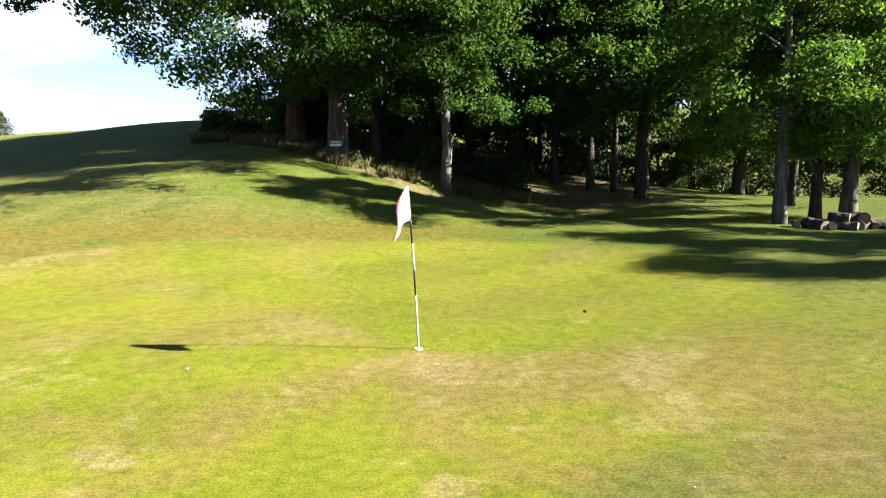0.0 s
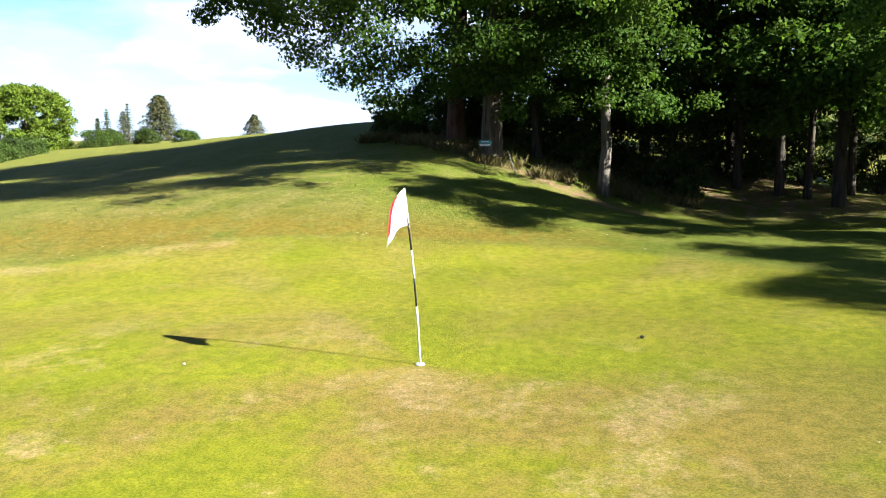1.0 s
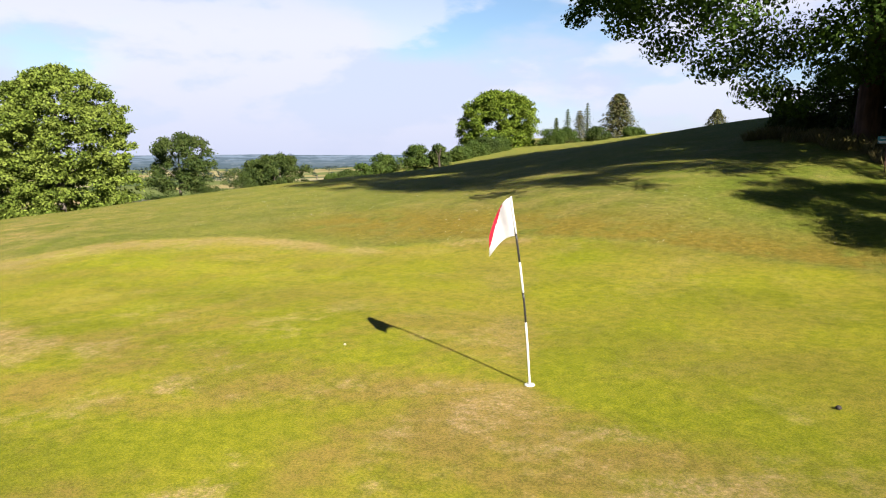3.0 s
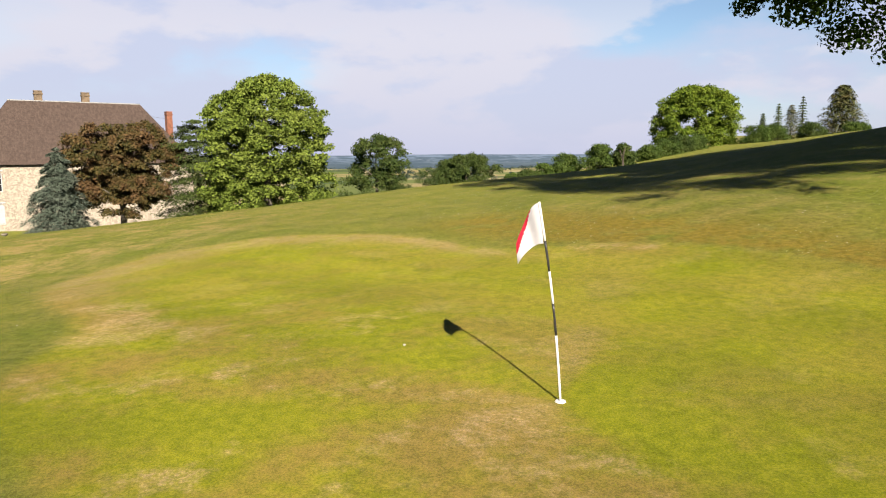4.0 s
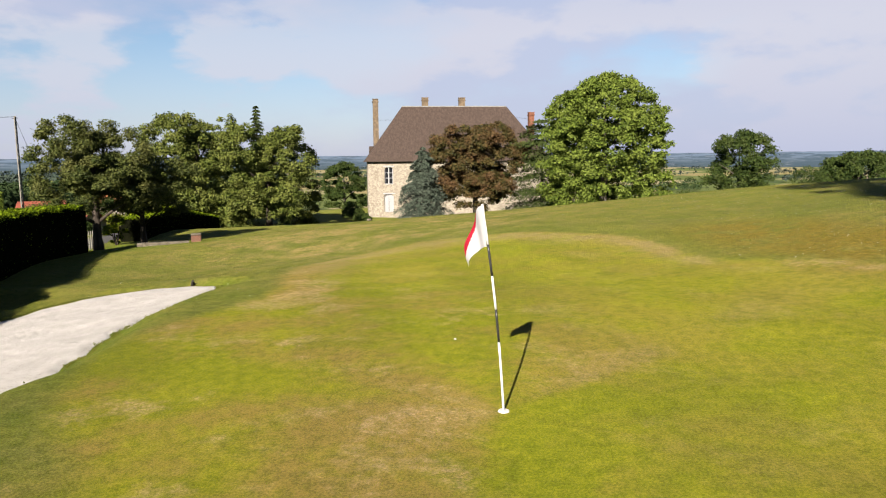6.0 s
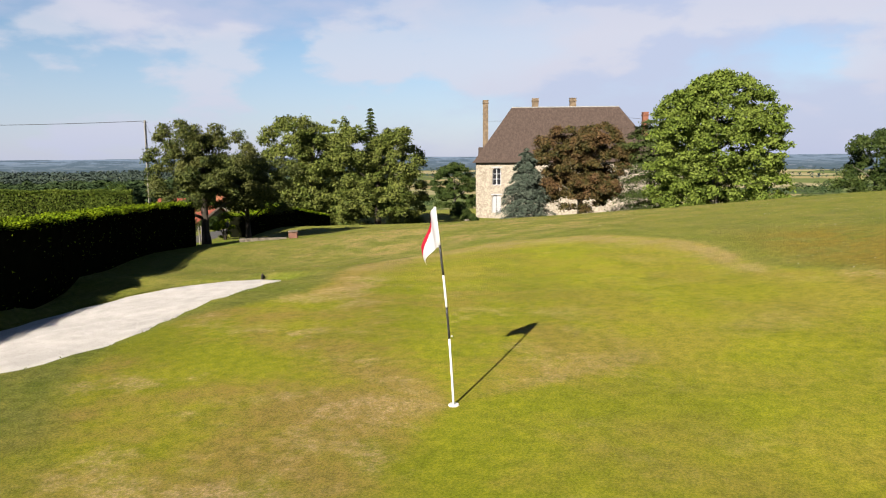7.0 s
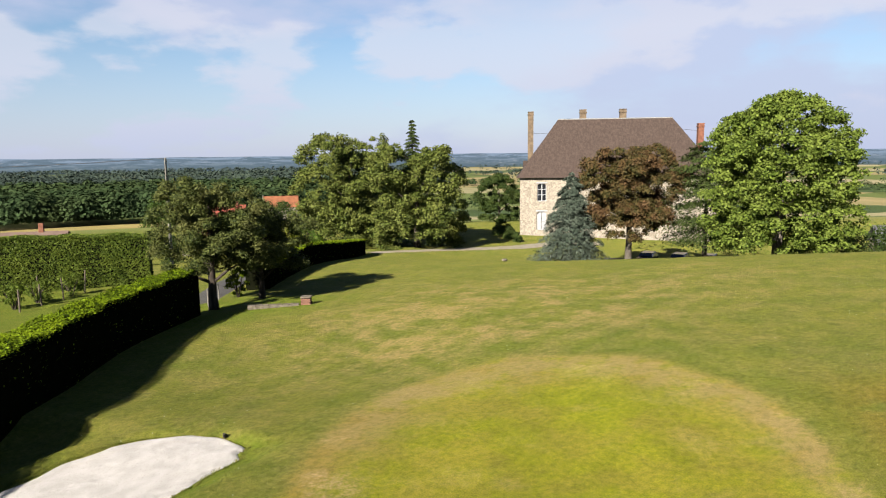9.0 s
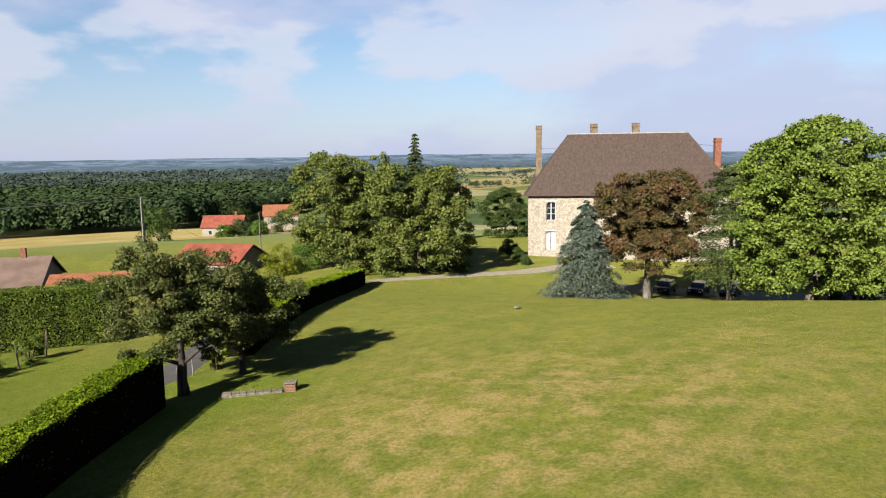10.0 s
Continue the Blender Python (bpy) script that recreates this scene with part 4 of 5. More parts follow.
# ---- hedges ----
def hedge(name, path, width, label, mat, leaf, per_m2, seed=0, core=None, bare=0.02):
    """A clipped hedge along a line of (x, y, top height): leaves over a core painted black for shade."""
    rng = np.random.default_rng(seed + 9)
    top = thing(name, pose(path[0][0], path[0][1], gz(path[0][0], path[0][1])), label, "hedge")
    inv = top.matrix_world.inverted()
    verts, faces, pts, nrm = [], [], [], []
    for (x0, y0, z0), (x1, y1, z1) in zip(path, path[1:]):
        d = Vector((x1 - x0, y1 - y0, 0))
        ln = d.length
        d.normalize()
        s = Vector((-d.y, d.x, 0))
        n = max(2, int(ln / 1.0))
        first = len(verts)
        for i in range(n + 1):
            f = i / n
            x, y, zt = x0 + (x1 - x0) * f, y0 + (y1 - y0) * f, z0 + (z1 - z0) * f
            zb = gz(x, y) - 0.1
            w = width / 2 - 0.08
            zt2 = zt - 0.08
            for off, z in ((-w, zb), (-w, zt2 - 0.12), (-w + 0.12, zt2), (w - 0.12, zt2), (w, zt2 - 0.12), (w, zb)):
                verts.append(tuple(inv @ Vector((x + s.x * off, y + s.y * off, z))))
        for i in range(n):
            for k in range(5):
                a = first + i * 6 + k
                faces.append((a, a + 1, a + 7, a + 6))
        faces.append(tuple(first + k for k in range(6)))
        faces.append(tuple(first + n * 6 + k for k in range(5, -1, -1)))
        hgt = max(0.5, (z0 + z1) / 2 - gz((x0 + x1) / 2, (y0 + y1) / 2))
        for side in ("l", "r", "t", "a", "b"):
            area = ln * (width if side == "t" else hgt) if side in "lrt" else width * hgt
            # thick leaves on top, few on the sides, so the painted shade shows
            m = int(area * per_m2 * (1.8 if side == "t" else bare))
            f = rng.uniform(0, 1, m) if side in "lrt" else np.full(m, 0.0 if side == "a" else 1.0)
            x, y, zt = x0 + (x1 - x0) * f, y0 + (y1 - y0) * f, z0 + (z1 - z0) * f
            zb = ground_z(x, y)
            wob = 0.05 * np.sin(f * ln * 2.1) - np.abs(rng.normal(0, 0.09, m)) + 0.03
            if side == "t":
                off = rng.uniform(-width / 2, width / 2, m)
                z = zt + wob + np.abs(rng.normal(0, 0.03, m))
                nn = np.tile([0, 0, 1.0], (m, 1))
                ex = np.zeros(m)
            elif side in "lr":
                sg = 1 if side == "l" else -1
                off = sg * (width / 2 + wob)
                z = zb + (zt - zb) * rng.uniform(0.0, 1, m)
                # side leaves tilt down to catch less sky light
                nn = np.tile([s.x * sg, s.y * sg, -0.5], (m, 1))
                ex = np.zeros(m)
            else:
                sg = -1 if side == "a" else 1
                off = rng.uniform(-width / 2, width / 2, m)
                z = zb + (zt - zb) * rng.uniform(0, 1, m)
                nn = np.tile([d.x * sg, d.y * sg, 0.3], (m, 1))
                ex = sg * wob
            pts.append(np.stack([x + s.x * off + d.x * ex, y + s.y * off + d.y * ex, z], 1))
            nrm.append(nn + rng.normal(0, 0.45, (m, 3)))
    part("core", (verts, [], faces), core or M_HEDGE_SHADE, top)
    o = np.array(top.matrix_world.translation)
    v = leaf_mesh(np.concatenate(pts) - o, np.concatenate(nrm), leaf, rng)
    ob = new("foliage", mesh_of("foliage", v))
    ob.data.materials.append(mat)
    ob.parent = top
    return top


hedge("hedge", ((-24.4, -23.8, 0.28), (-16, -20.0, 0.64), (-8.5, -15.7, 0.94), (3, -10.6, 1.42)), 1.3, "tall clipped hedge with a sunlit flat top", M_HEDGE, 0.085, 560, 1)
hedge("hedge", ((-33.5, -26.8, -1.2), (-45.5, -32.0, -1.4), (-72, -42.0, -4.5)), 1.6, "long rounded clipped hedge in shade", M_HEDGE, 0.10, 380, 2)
hedge("hedge", ((-24, -51.5, 0.6), (-35.5, -37.8, 0.3)), 1.8, "tall bright hornbeam hedge behind the orchard plot", M_HEDGE2, 0.14, 520, 3, None, 0.65)


# ---- flagstick ----
M_POLE_W = plain("white_pole_paint", (0.66, 0.66, 0.66), 0.4, 0.06)
M_POLE_B = plain("black_pole_paint", (0.02, 0.02, 0.022), 0.4, 0.1)


def cloth(name, col):
    m = Nodes(name, 0.8, 0.2)
    c = m.mix(m.rng(m.noise(6, 4), 0.3, 0.7), tuple(v * 0.9 for v in col), col)
    m.color(c)
    tr = m.nt.nodes.new("ShaderNodeBsdfTranslucent")
    m.link(c, tr.inputs["Color"])
    mx = m.nt.nodes.new("ShaderNodeMixShader")
    mx.inputs[0].default_value = 0.35
    m.link(m.bsdf.outputs[0], mx.inputs[1])
    m.link(tr.outputs[0], mx.inputs[2])
    m.link(mx.outputs[0], m.out.inputs["Surface"])
    return m.mat


def build_flag():
    M_FW, M_FR = cloth("white_flag_cloth", (0.62, 0.62, 0.66)), cloth("red_flag_cloth", (0.40, 0.006, 0.028))
    f = thing("flagstick", pose(0, 0, gz(0, 0)), "leaning black and white flagstick with a red and white flag", "flag")
    tip = Vector((-0.09, -0.23, 2.116))

    def at(k):
        return tip * k + Vector((0.012, 0.03, 0)) * math.sin(math.pi * k)

    for name, a, b, mat in (("white_band", -0.03, 0.34, M_POLE_W), ("black_band", 0.34, 0.50, M_POLE_B), ("white_band", 0.50, 0.66, M_POLE_W),
                            ("black_band", 0.66, 0.81, M_POLE_B), ("white_band", 0.81, 1.0, M_POLE_W)):
        bm = bmesh.new()
        tube(bm, [at(a + (b - a) * i / 4) for i in range(5)], [0.0125] * 5, 10)
        smooth(part(name, bm, mat, f))
    bm = bmesh.new()
    bmesh.ops.create_cone(bm, cap_ends=True, segments=24, radius1=0.06, radius2=0.054, depth=0.014, matrix=pose(0, 0, 0.006))
    part("cup_rim", bm, M_POLE_W, f)
    # the flag hangs half open, split from its head corner to its foot
    nu, nv = 22, 18
    cols = {0: [], 1: []}
    grid = []
    wind = Vector((-0.62, -0.75, 0)).normalized()
    for i in range(nu + 1):
        u = i / nu
        row = []
        for j in range(nv + 1):
            v = j / nv
            p = at(0.995) - (tip.normalized() * 0.42 * v)
            out = 0.50 * u
            fold = 0.045 * math.sin(u * 7.5 + v * 2.0) * u
            p = p + wind * out * (0.46 + 0.08 * v) + Vector((0, 0, -0.42 * u * u * (0.55 + 0.45 * (1 - v)))) + Vector((-wind.y, wind.x, 0)) * fold
            row.append(p)
        grid.append(row)
    for side, mat, name in ((0, M_FW, "white_half"), (1, M_FR, "red_half")):
        bm = bmesh.new()
        vs = {}

        def vert(i, j):
            if (i, j) not in vs:
                vs[i, j] = bm.verts.new(grid[i][j])
            return vs[i, j]

        for i in range(nu):
            for j in range(nv):
                is_red = (i + 0.5) / nu > (j + 0.5) / nv * 1.0 + 0.40
                if is_red == bool(side):
                    bm.faces.new((vert(i, j), vert(i + 1, j), vert(i + 1, j + 1), vert(i, j + 1)))
        smooth(part(name, bm, mat, f))


build_flag()


# ---- far country ----
def build_forest():
    """Broad-leaved woods over the valley floor."""
    rng = np.random.default_rng(3)
    C, N, S = [], [], []

    def edge(a):
        """Distance of the wood's near edge at a bearing in degrees."""
        return np.interp(a, (206, 213, 218.4, 220, 223, 234, 250), (900, 660, 540, 445, 352, 348, 348))

    def stand(ax, bx, r0, r1, count, size, per, leaf, wood=True, belt=0.0, rim=0.0):
        a = rng.uniform(ax, bx, count)
        r = np.sqrt(rng.uniform(r0**2, r1**2, count))
        if belt:
            k = rng.integers(0, int(count / belt), count)
            a = rng.uniform(ax, bx, count)[k] + rng.normal(0, 0.8, count)
            r = np.sqrt(rng.uniform(r0**2, r1**2, count))[k] + rng.normal(0, 14, count)
        if wood:
            if rim:
                r = edge(a) + rng.uniform(0, rim, count)
            keep = r > edge(a) + rng.uniform(0, 8, count)
            a, r = a[keep], r[keep]
        a = np.radians(a)
        x, y = np.cos(a) * r, np.sin(a) * r
        z = land(x, y)
        n = len(x)
        hgt = rng.uniform(0.6, 1.25, n) * size
        for k in range(per):
            e = rng.normal(size=(n, 3))
            e /= np.linalg.norm(e, axis=1, keepdims=True)
            e[:, 2] = np.where(e[:, 2] < -0.35, -e[:, 2], e[:, 2])
            C.append(np.stack([x, y, z + hgt * 0.48], 1) + e * (hgt * 0.42)[:, None] * np.array([1, 1, 1.15]) * rng.uniform(0.8, 1.1, (n, 1)))
            N.append(e + np.array([0, 0, 0.7]) + rng.normal(0, 0.25, (n, 3)))
            S.append(hgt * leaf)

    def finish(name, mat, label):
        v = leaf_mesh(np.concatenate(C), np.concatenate(N), np.concatenate(S), rng, 0.8)
        ob = new(name, mesh_of(name, v))
        ob.data.materials.append(mat)
        tagged(ob, label, "forest", kind="stuff")
        C.clear(), N.clear(), S.clear()

    stand(206, 241, 340, 400, 650, 15, 230, 0.10, True, 0.0, 40)
    stand(206, 241, 370, 560, 1000, 15, 110, 0.14)
    stand(206, 241, 520, 1050, 3000, 16, 36, 0.24)
    stand(150, 206, 420, 1100, 420, 9, 100, 0.15, False, 12)
    finish("far_woods", M_FOREST, "dark broad-leaved woods across the valley")
    # belts beyond a kilometre take the haze-tinted leaf
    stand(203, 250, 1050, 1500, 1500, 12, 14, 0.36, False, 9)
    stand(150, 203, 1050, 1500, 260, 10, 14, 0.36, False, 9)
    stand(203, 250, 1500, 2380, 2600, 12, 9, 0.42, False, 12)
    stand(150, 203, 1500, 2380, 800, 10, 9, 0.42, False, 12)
    finish("distant_woods", M_FOREST_HAZED, "belts of trees on the far plain, coloured blue-green for haze")


build_forest()


# ---- distance ----
def build_backdrop():
    """The far edge of the plain and its low hills, two and a half kilometres off, with haze painted in."""
    m = Nodes("hazed_far_plain", 1.0, 0.0)
    p = m.coords("World")
    sep = m.nt.nodes.new("ShaderNodeSeparateXYZ")
    m.link(p, sep.inputs[0])
    # haze painted by height: paler and bluer towards the skyline
    c = m.mix(m.rng(sep.outputs["Z"], -44, 6), HAZE_LOW, HAZE_HIGH)
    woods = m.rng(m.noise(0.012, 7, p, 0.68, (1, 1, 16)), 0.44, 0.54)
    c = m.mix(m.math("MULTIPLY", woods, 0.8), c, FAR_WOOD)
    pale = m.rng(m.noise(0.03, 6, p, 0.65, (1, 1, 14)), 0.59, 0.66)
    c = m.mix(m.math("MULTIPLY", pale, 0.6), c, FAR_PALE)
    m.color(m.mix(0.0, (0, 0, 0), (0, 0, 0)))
    # the sheet glows by itself in place of daylight
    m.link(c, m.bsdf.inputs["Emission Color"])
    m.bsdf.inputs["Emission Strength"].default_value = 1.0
    n, R = 300, 2400.0
    verts, faces = [], []
    for i in range(n + 1):
        a = math.radians(100 + 190 * i / n)
        top = 3 + 1.2 * math.sin(a * 9 + 1) + 0.8 * math.sin(a * 23) + 0.5 * math.sin(a * 61 + 2)
        verts += [(R * math.cos(a), R * math.sin(a), -60), (R * math.cos(a), R * math.sin(a), top)]
    for i in range(n):
        k = 2 * i
        faces.append((k, k + 1, k + 3, k + 2))
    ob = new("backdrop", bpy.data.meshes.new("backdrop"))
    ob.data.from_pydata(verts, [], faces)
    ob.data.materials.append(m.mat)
    tagged(ob, "distant plain and low wooded hills with painted blue haze", "backdrop", kind="structure")


HAZE_LOW, HAZE_HIGH, FAR_WOOD, FAR_PALE = (0.0272, 0.0372, 0.04), (0.0598, 0.0781, 0.1041), (0.0236, 0.0355, 0.0454), (0.0927, 0.0984, 0.1089)
build_backdrop()

M_TILE_RED = plain("red_roof_tile", (0.225, 0.062, 0.040), 0.85, 0.25, 0.8, 9, 0.15, 0.3)
M_TILE_ORANGE = plain("orange_roof_tile", (0.235, 0.092, 0.045), 0.85, 0.25, 0.8, 9, 0.15, 0.3)
M_TILE_BROWN = plain("brown_roof_tile", (0.150, 0.105, 0.086), 0.9, 0.25, 0.5, 8, 0.15, 0.3)
M_RENDER = plain("cream_render", (0.27, 0.24, 0.19), 0.9, 0.15, 0.6, 8)
M_CONCRETE = plain("weathered_concrete", (0.252, 0.240, 0.216), 0.9, 0.2, 2, 20, 0.2, 0.2)
M_GRAVEL = plain("pale_gravel", (0.312, 0.276, 0.222), 0.95, 0.2, 1.5, 60, 0.15, 0.4)
M_ASPHALT = plain("grey_asphalt", (0.078, 0.075, 0.072), 0.9, 0.2, 1.5, 60, 0.2, 0.3)
M_WOODPOST = plain("grey_weathered_wood", (0.144, 0.120, 0.096), 0.9, 0.3, 5, 40, 0.15, 0.4)
M_LOGEND = plain("cut_log_end", (0.30, 0.190, 0.125), 0.9, 0.25, 9, 50, 0.15)
M_RUBBLE = plain("mossy_old_stone", (0.17, 0.15, 0.115), 0.95, 0.45, 5, 30, 0.15, 0.5)
M_PILLAR = plain("weathered_red_brick", (0.230, 0.120, 0.085), 0.95, 0.5, 5, 30, 0.15, 0.5)
M_SIGN = plain("teal_sign_paint", (0.012, 0.156, 0.204), 0.4, 0.1)
M_DARK_MATTE = plain("dark_matte", (0.021, 0.017, 0.013), 0.8, 0.2)
M_BALL = plain("white_ball", (0.4, 0.4, 0.38), 0.35, 0.04)


def farmhouse(name, x, y, z, turn, length, depth, wall_h, roof_h, label, roof_mat, wall_mat, chimney=False, windows=3):
    """A gabled building with eaves, windows and a door on its long front."""
    h = thing(name, pose(x, y, z, 0, 0, turn), label, "house")
    bm = bmesh.new()
    box(bm, (length, depth, wall_h + 3), pose(0, 0, (wall_h - 3) / 2))
    part("wall", bm, wall_mat, h)
    g, d = length / 2, depth / 2
    v = [(-g, -d, wall_h), (-g, d, wall_h), (-g, 0, wall_h + roof_h), (g, -d, wall_h), (g, d, wall_h), (g, 0, wall_h + roof_h)]
    part("gable", (v[:3], [], [(0, 1, 2)]), wall_mat, h)
    part("gable", (v[3:], [], [(0, 2, 1)]), wall_mat, h)
    bm = bmesh.new()
    o = 0.45
    for s in (-1, 1):
        sl = math.atan2(roof_h, d)
        ln = math.hypot(roof_h, d) + o
        m = pose(0, s * (d + o * math.cos(sl)) / 2, wall_h + (roof_h - o * math.sin(sl)) / 2 + 0.1, -s * math.degrees(sl), 0, 0)
        box(bm, (length + 2 * o, ln, 0.16), m)
    part("roof", bm, roof_mat, h)
    for k in range(windows):
        wx = (k - (windows - 1) / 2) * length / (windows + 0.5)
        for s in (-1, 1):
            w = part("window", box(bmesh.new(), (1.1, 0.08, 1.3), pose(wx, s * (d + 0.03), wall_h * 0.55)), M_WHITE, h)
            part("pane", box(bmesh.new(), (0.9, 0.05, 1.1), pose(wx, s * (d + 0.08), wall_h * 0.55)), M_PANE, w)
    if chimney:
        part("chimney", box(bmesh.new(), (0.6, 0.6, 1.8), pose(length * 0.3, 0, wall_h + roof_h + 0.4)), M_BRICK_RED, h)
    return h


farmhouse("farm_building", -62, -92, -9.9, 128, 15, 11, 2.6, 2.9, "low farm building under brown pantiles", M_TILE_BROWN, M_RENDER, True, 2)
farmhouse("farm_shed", -66, -77.5, -9.4, 128, 9, 5.5, 2.1, 1.2, "small shed with an orange tiled roof", M_TILE_ORANGE, M_RENDER, False, 1)
farmhouse("barn", -89, -77, -9.8, 100, 10.5, 9.5, 2.4, 2.2, "barn with a bright red tiled roof", M_TILE_RED, M_RENDER, False, 2)
farmhouse("farmhouse", -176, -152, -16.6, 115, 12, 8, 3.6, 3.2, "cream farmhouse with a red roof and chimney", M_TILE_RED, M_RENDER, True, 3)
farmhouse("cottage", -214, -159, -17.5, 125, 12, 9, 4.6, 3.6, "pale cottage with an orange tiled roof", M_TILE_ORANGE, M_RENDER, False, 2)

M_SLATE = plain("grey_slate", (0.10, 0.10, 0.115), 0.7, 0.25, 1.0, 9, 0.3, 0.3)
farmhouse("outbuilding", -95, 18.6, -8.0, 98, 7, 4.6, 2.9, 1.7, "low pale outbuilding with a grey slate roof", M_SLATE, M_RENDER, False, 1)


def ribbon(name, pts, width, mat, label, lift=0.03):
    """A track laid on the land, with a slight edge of its own."""
    verts, faces = [], []
    line = []
    for (x0, y0), (x1, y1) in zip(pts, pts[1:]):
        k = max(2, int(math.hypot(x1 - x0, y1 - y0) / 1.5))
        line += [(x0 + (x1 - x0) * i / k, y0 + (y1 - y0) * i / k) for i in range(k)]
    line.append(pts[-1])
    n = 7
    for i, (x, y) in enumerate(line):
        ax, ay = line[max(i - 1, 0)]
        bx, by = line[min(i + 1, len(line) - 1)]
        d = Vector((bx - ax, by - ay)).normalized()
        w = width * (1 + 0.06 * math.sin(i * 0.9))
        for k in range(n):
            o = (k / (n - 1) - 0.5) * w
            px, py = x - d.y * o, y + d.x * o
            verts.append((px, py, gz(px, py) + lift - (0.07 if k in (0, n - 1) else 0)))
    for i in range(len(line) - 1):
        for k in range(n - 1):
            a = i * n + k
            faces.append((a, a + n, a + n + 1, a + 1))
    ob = new(name, bpy.data.meshes.new(name))
    ob.data.from_pydata(verts, [], faces)
    ob.data.materials.append(mat)
    ob.data.shade_smooth()
    return tagged(ob, label, "path", kind="structure")


ribbon("gravel_drive", ((-76, -43), (-86, -36.5), (-96, -29.5), (-104, -26), (-108, -20)), 3.6, M_GRAVEL, "pale gravel drive sweeping to the house")
ribbon("car_park", ((-91, -16), (-94.5, 0), (-98, 14)), 9, M_ASPHALT, "dark asphalt parking strip before the house")
ribbon("lane", ((-22, -27.5), (-29, -27.4), (-37, -31.5), (-48, -37)), 2.6, M_ASPHALT, "narrow grey lane between the hedges")


# planting round the farm
for i, (x, y, w, h, mat, lab) in enumerate((
        (-69, -63, 6.5, 5.2, M_APPLE, "tall loose bush between the hedge and the farm"), (-66, -66, 5, 3.8, M_SCRUB, "dark bush beside the farm shed"),
        (-61, -68.5, 5, 2.6, M_CHESTNUT, "russet bush before the farm shed"), (-57, -70, 5, 2.2, M_SCRUB, "low bush before the farm shed"),
        (-83, -61.6, 5.5, 5.0, M_BROOM, "bright yellow-green bush by the barn"),
        (-88, -60.5, 5, 4.6, M_WALNUT, "green bush by the barn"), (-75, -62, 4.5, 2.8, M_SCRUB, "rounded bush before the barn"),
        (-126, -128, 9, 8.5, M_BROW, "round field tree beyond the barn"), (-165, -137, 7, 4.5, M_SCRUB, "bush in the farmhouse garden"),
        (-176, -139, 6, 4.2, M_WALNUT, "bush in the farmhouse garden"), (-192, -142, 10, 7, M_SCRUB, "broad bush by the cottage"),
        (-158, -137, 5, 3.5, M_WALNUT, "bush in the farmhouse garden"), (-222, -187, 13, 12, M_SCRUB, "tree behind the farmhouse"))):
    shrub("bush" if h < 6.5 else "field_tree", x, y, lab, mat, w, h, seed=300 + i, leaf=0.2 if abs(x) < 100 else 0.5, n=6500 if abs(x) < 100 else 3000, lumps=34, category="bush" if h < 6.5 else "tree")


# ---- parked cars ----
def car(x, y, turn, paint, label):
    c = thing("car", pose(x, y, gz(x, y) + 0.02, 0, 0, turn), label, "car", "parked cars")
    bm = bmesh.new()
    prof = [(-2.1, 0.35), (-2.15, 0.75), (-2.0, 0.98), (-0.95, 1.08), (-0.45, 1.5), (1.3, 1.55), (1.95, 1.05), (2.1, 0.9), (2.1, 0.35)]
    rows = []
    for w, ins in ((-0.86, 1), (-0.8, 0), (0.8, 0), (0.86, 1)):
        rows.append([bm.verts.new((px, w * (0.84 if pz > 1.2 else 1.0), pz)) for px, pz in prof])
    for a, b in zip(rows, rows[1:]):
        for k in range(len(prof) - 1):
            bm.faces.new((a[k], a[k + 1], b[k + 1], b[k]))
        bm.faces.new((a[-1], a[0], b[0], b[-1]))
    bm.faces.new(rows[0][::-1])
    bm.faces.new(rows[-1])
    body = part("body", bm, paint, c)
    bm = bmesh.new()
    box(bm, (0.05, 1.25, 0.5), pose(-0.73, 0, 1.29, 0, 50, 0))
    part("windscreen", bm, M_PANE, body)
    for s in (-1, 1):
        part("side_window", box(bmesh.new(), (1.5, 0.03, 0.34), pose(0.4, s * 0.76, 1.28)), M_PANE, body)
        part("headlight", box(bmesh.new(), (0.06, 0.34, 0.15), pose(-2.12, s * 0.6, 0.75), 0.02), M_WHITE, body)
    for wx in (-1.35, 1.3):
        for s in (-1, 1):
            bm = bmesh.new()
            bmesh.ops.create_cone(bm, cap_ends=True, segments=20, radius1=0.32, radius2=0.32, depth=0.22, matrix=pose(wx, s * 0.78, 0.32, 90, 0, 0))
            part("wheel", bm, M_IRON, c)
    return c


M_CAR_DARK, M_CAR_BLUE = plain("black_car_paint", (0.012, 0.013, 0.017), 0.2, 0.1, spec=0.6), plain("dark_blue_car_paint", (0.012, 0.021, 0.048), 0.2, 0.1, spec=0.6)
car(-90.0, -10.4, 172, M_CAR_DARK, "black car parked under the copper maple")
car(-91.4, -6.7, 170, M_CAR_BLUE, "dark blue car parked before the house")
car(-92.6, -3.2, 171, M_CAR_DARK, "black car parked beside the pine")


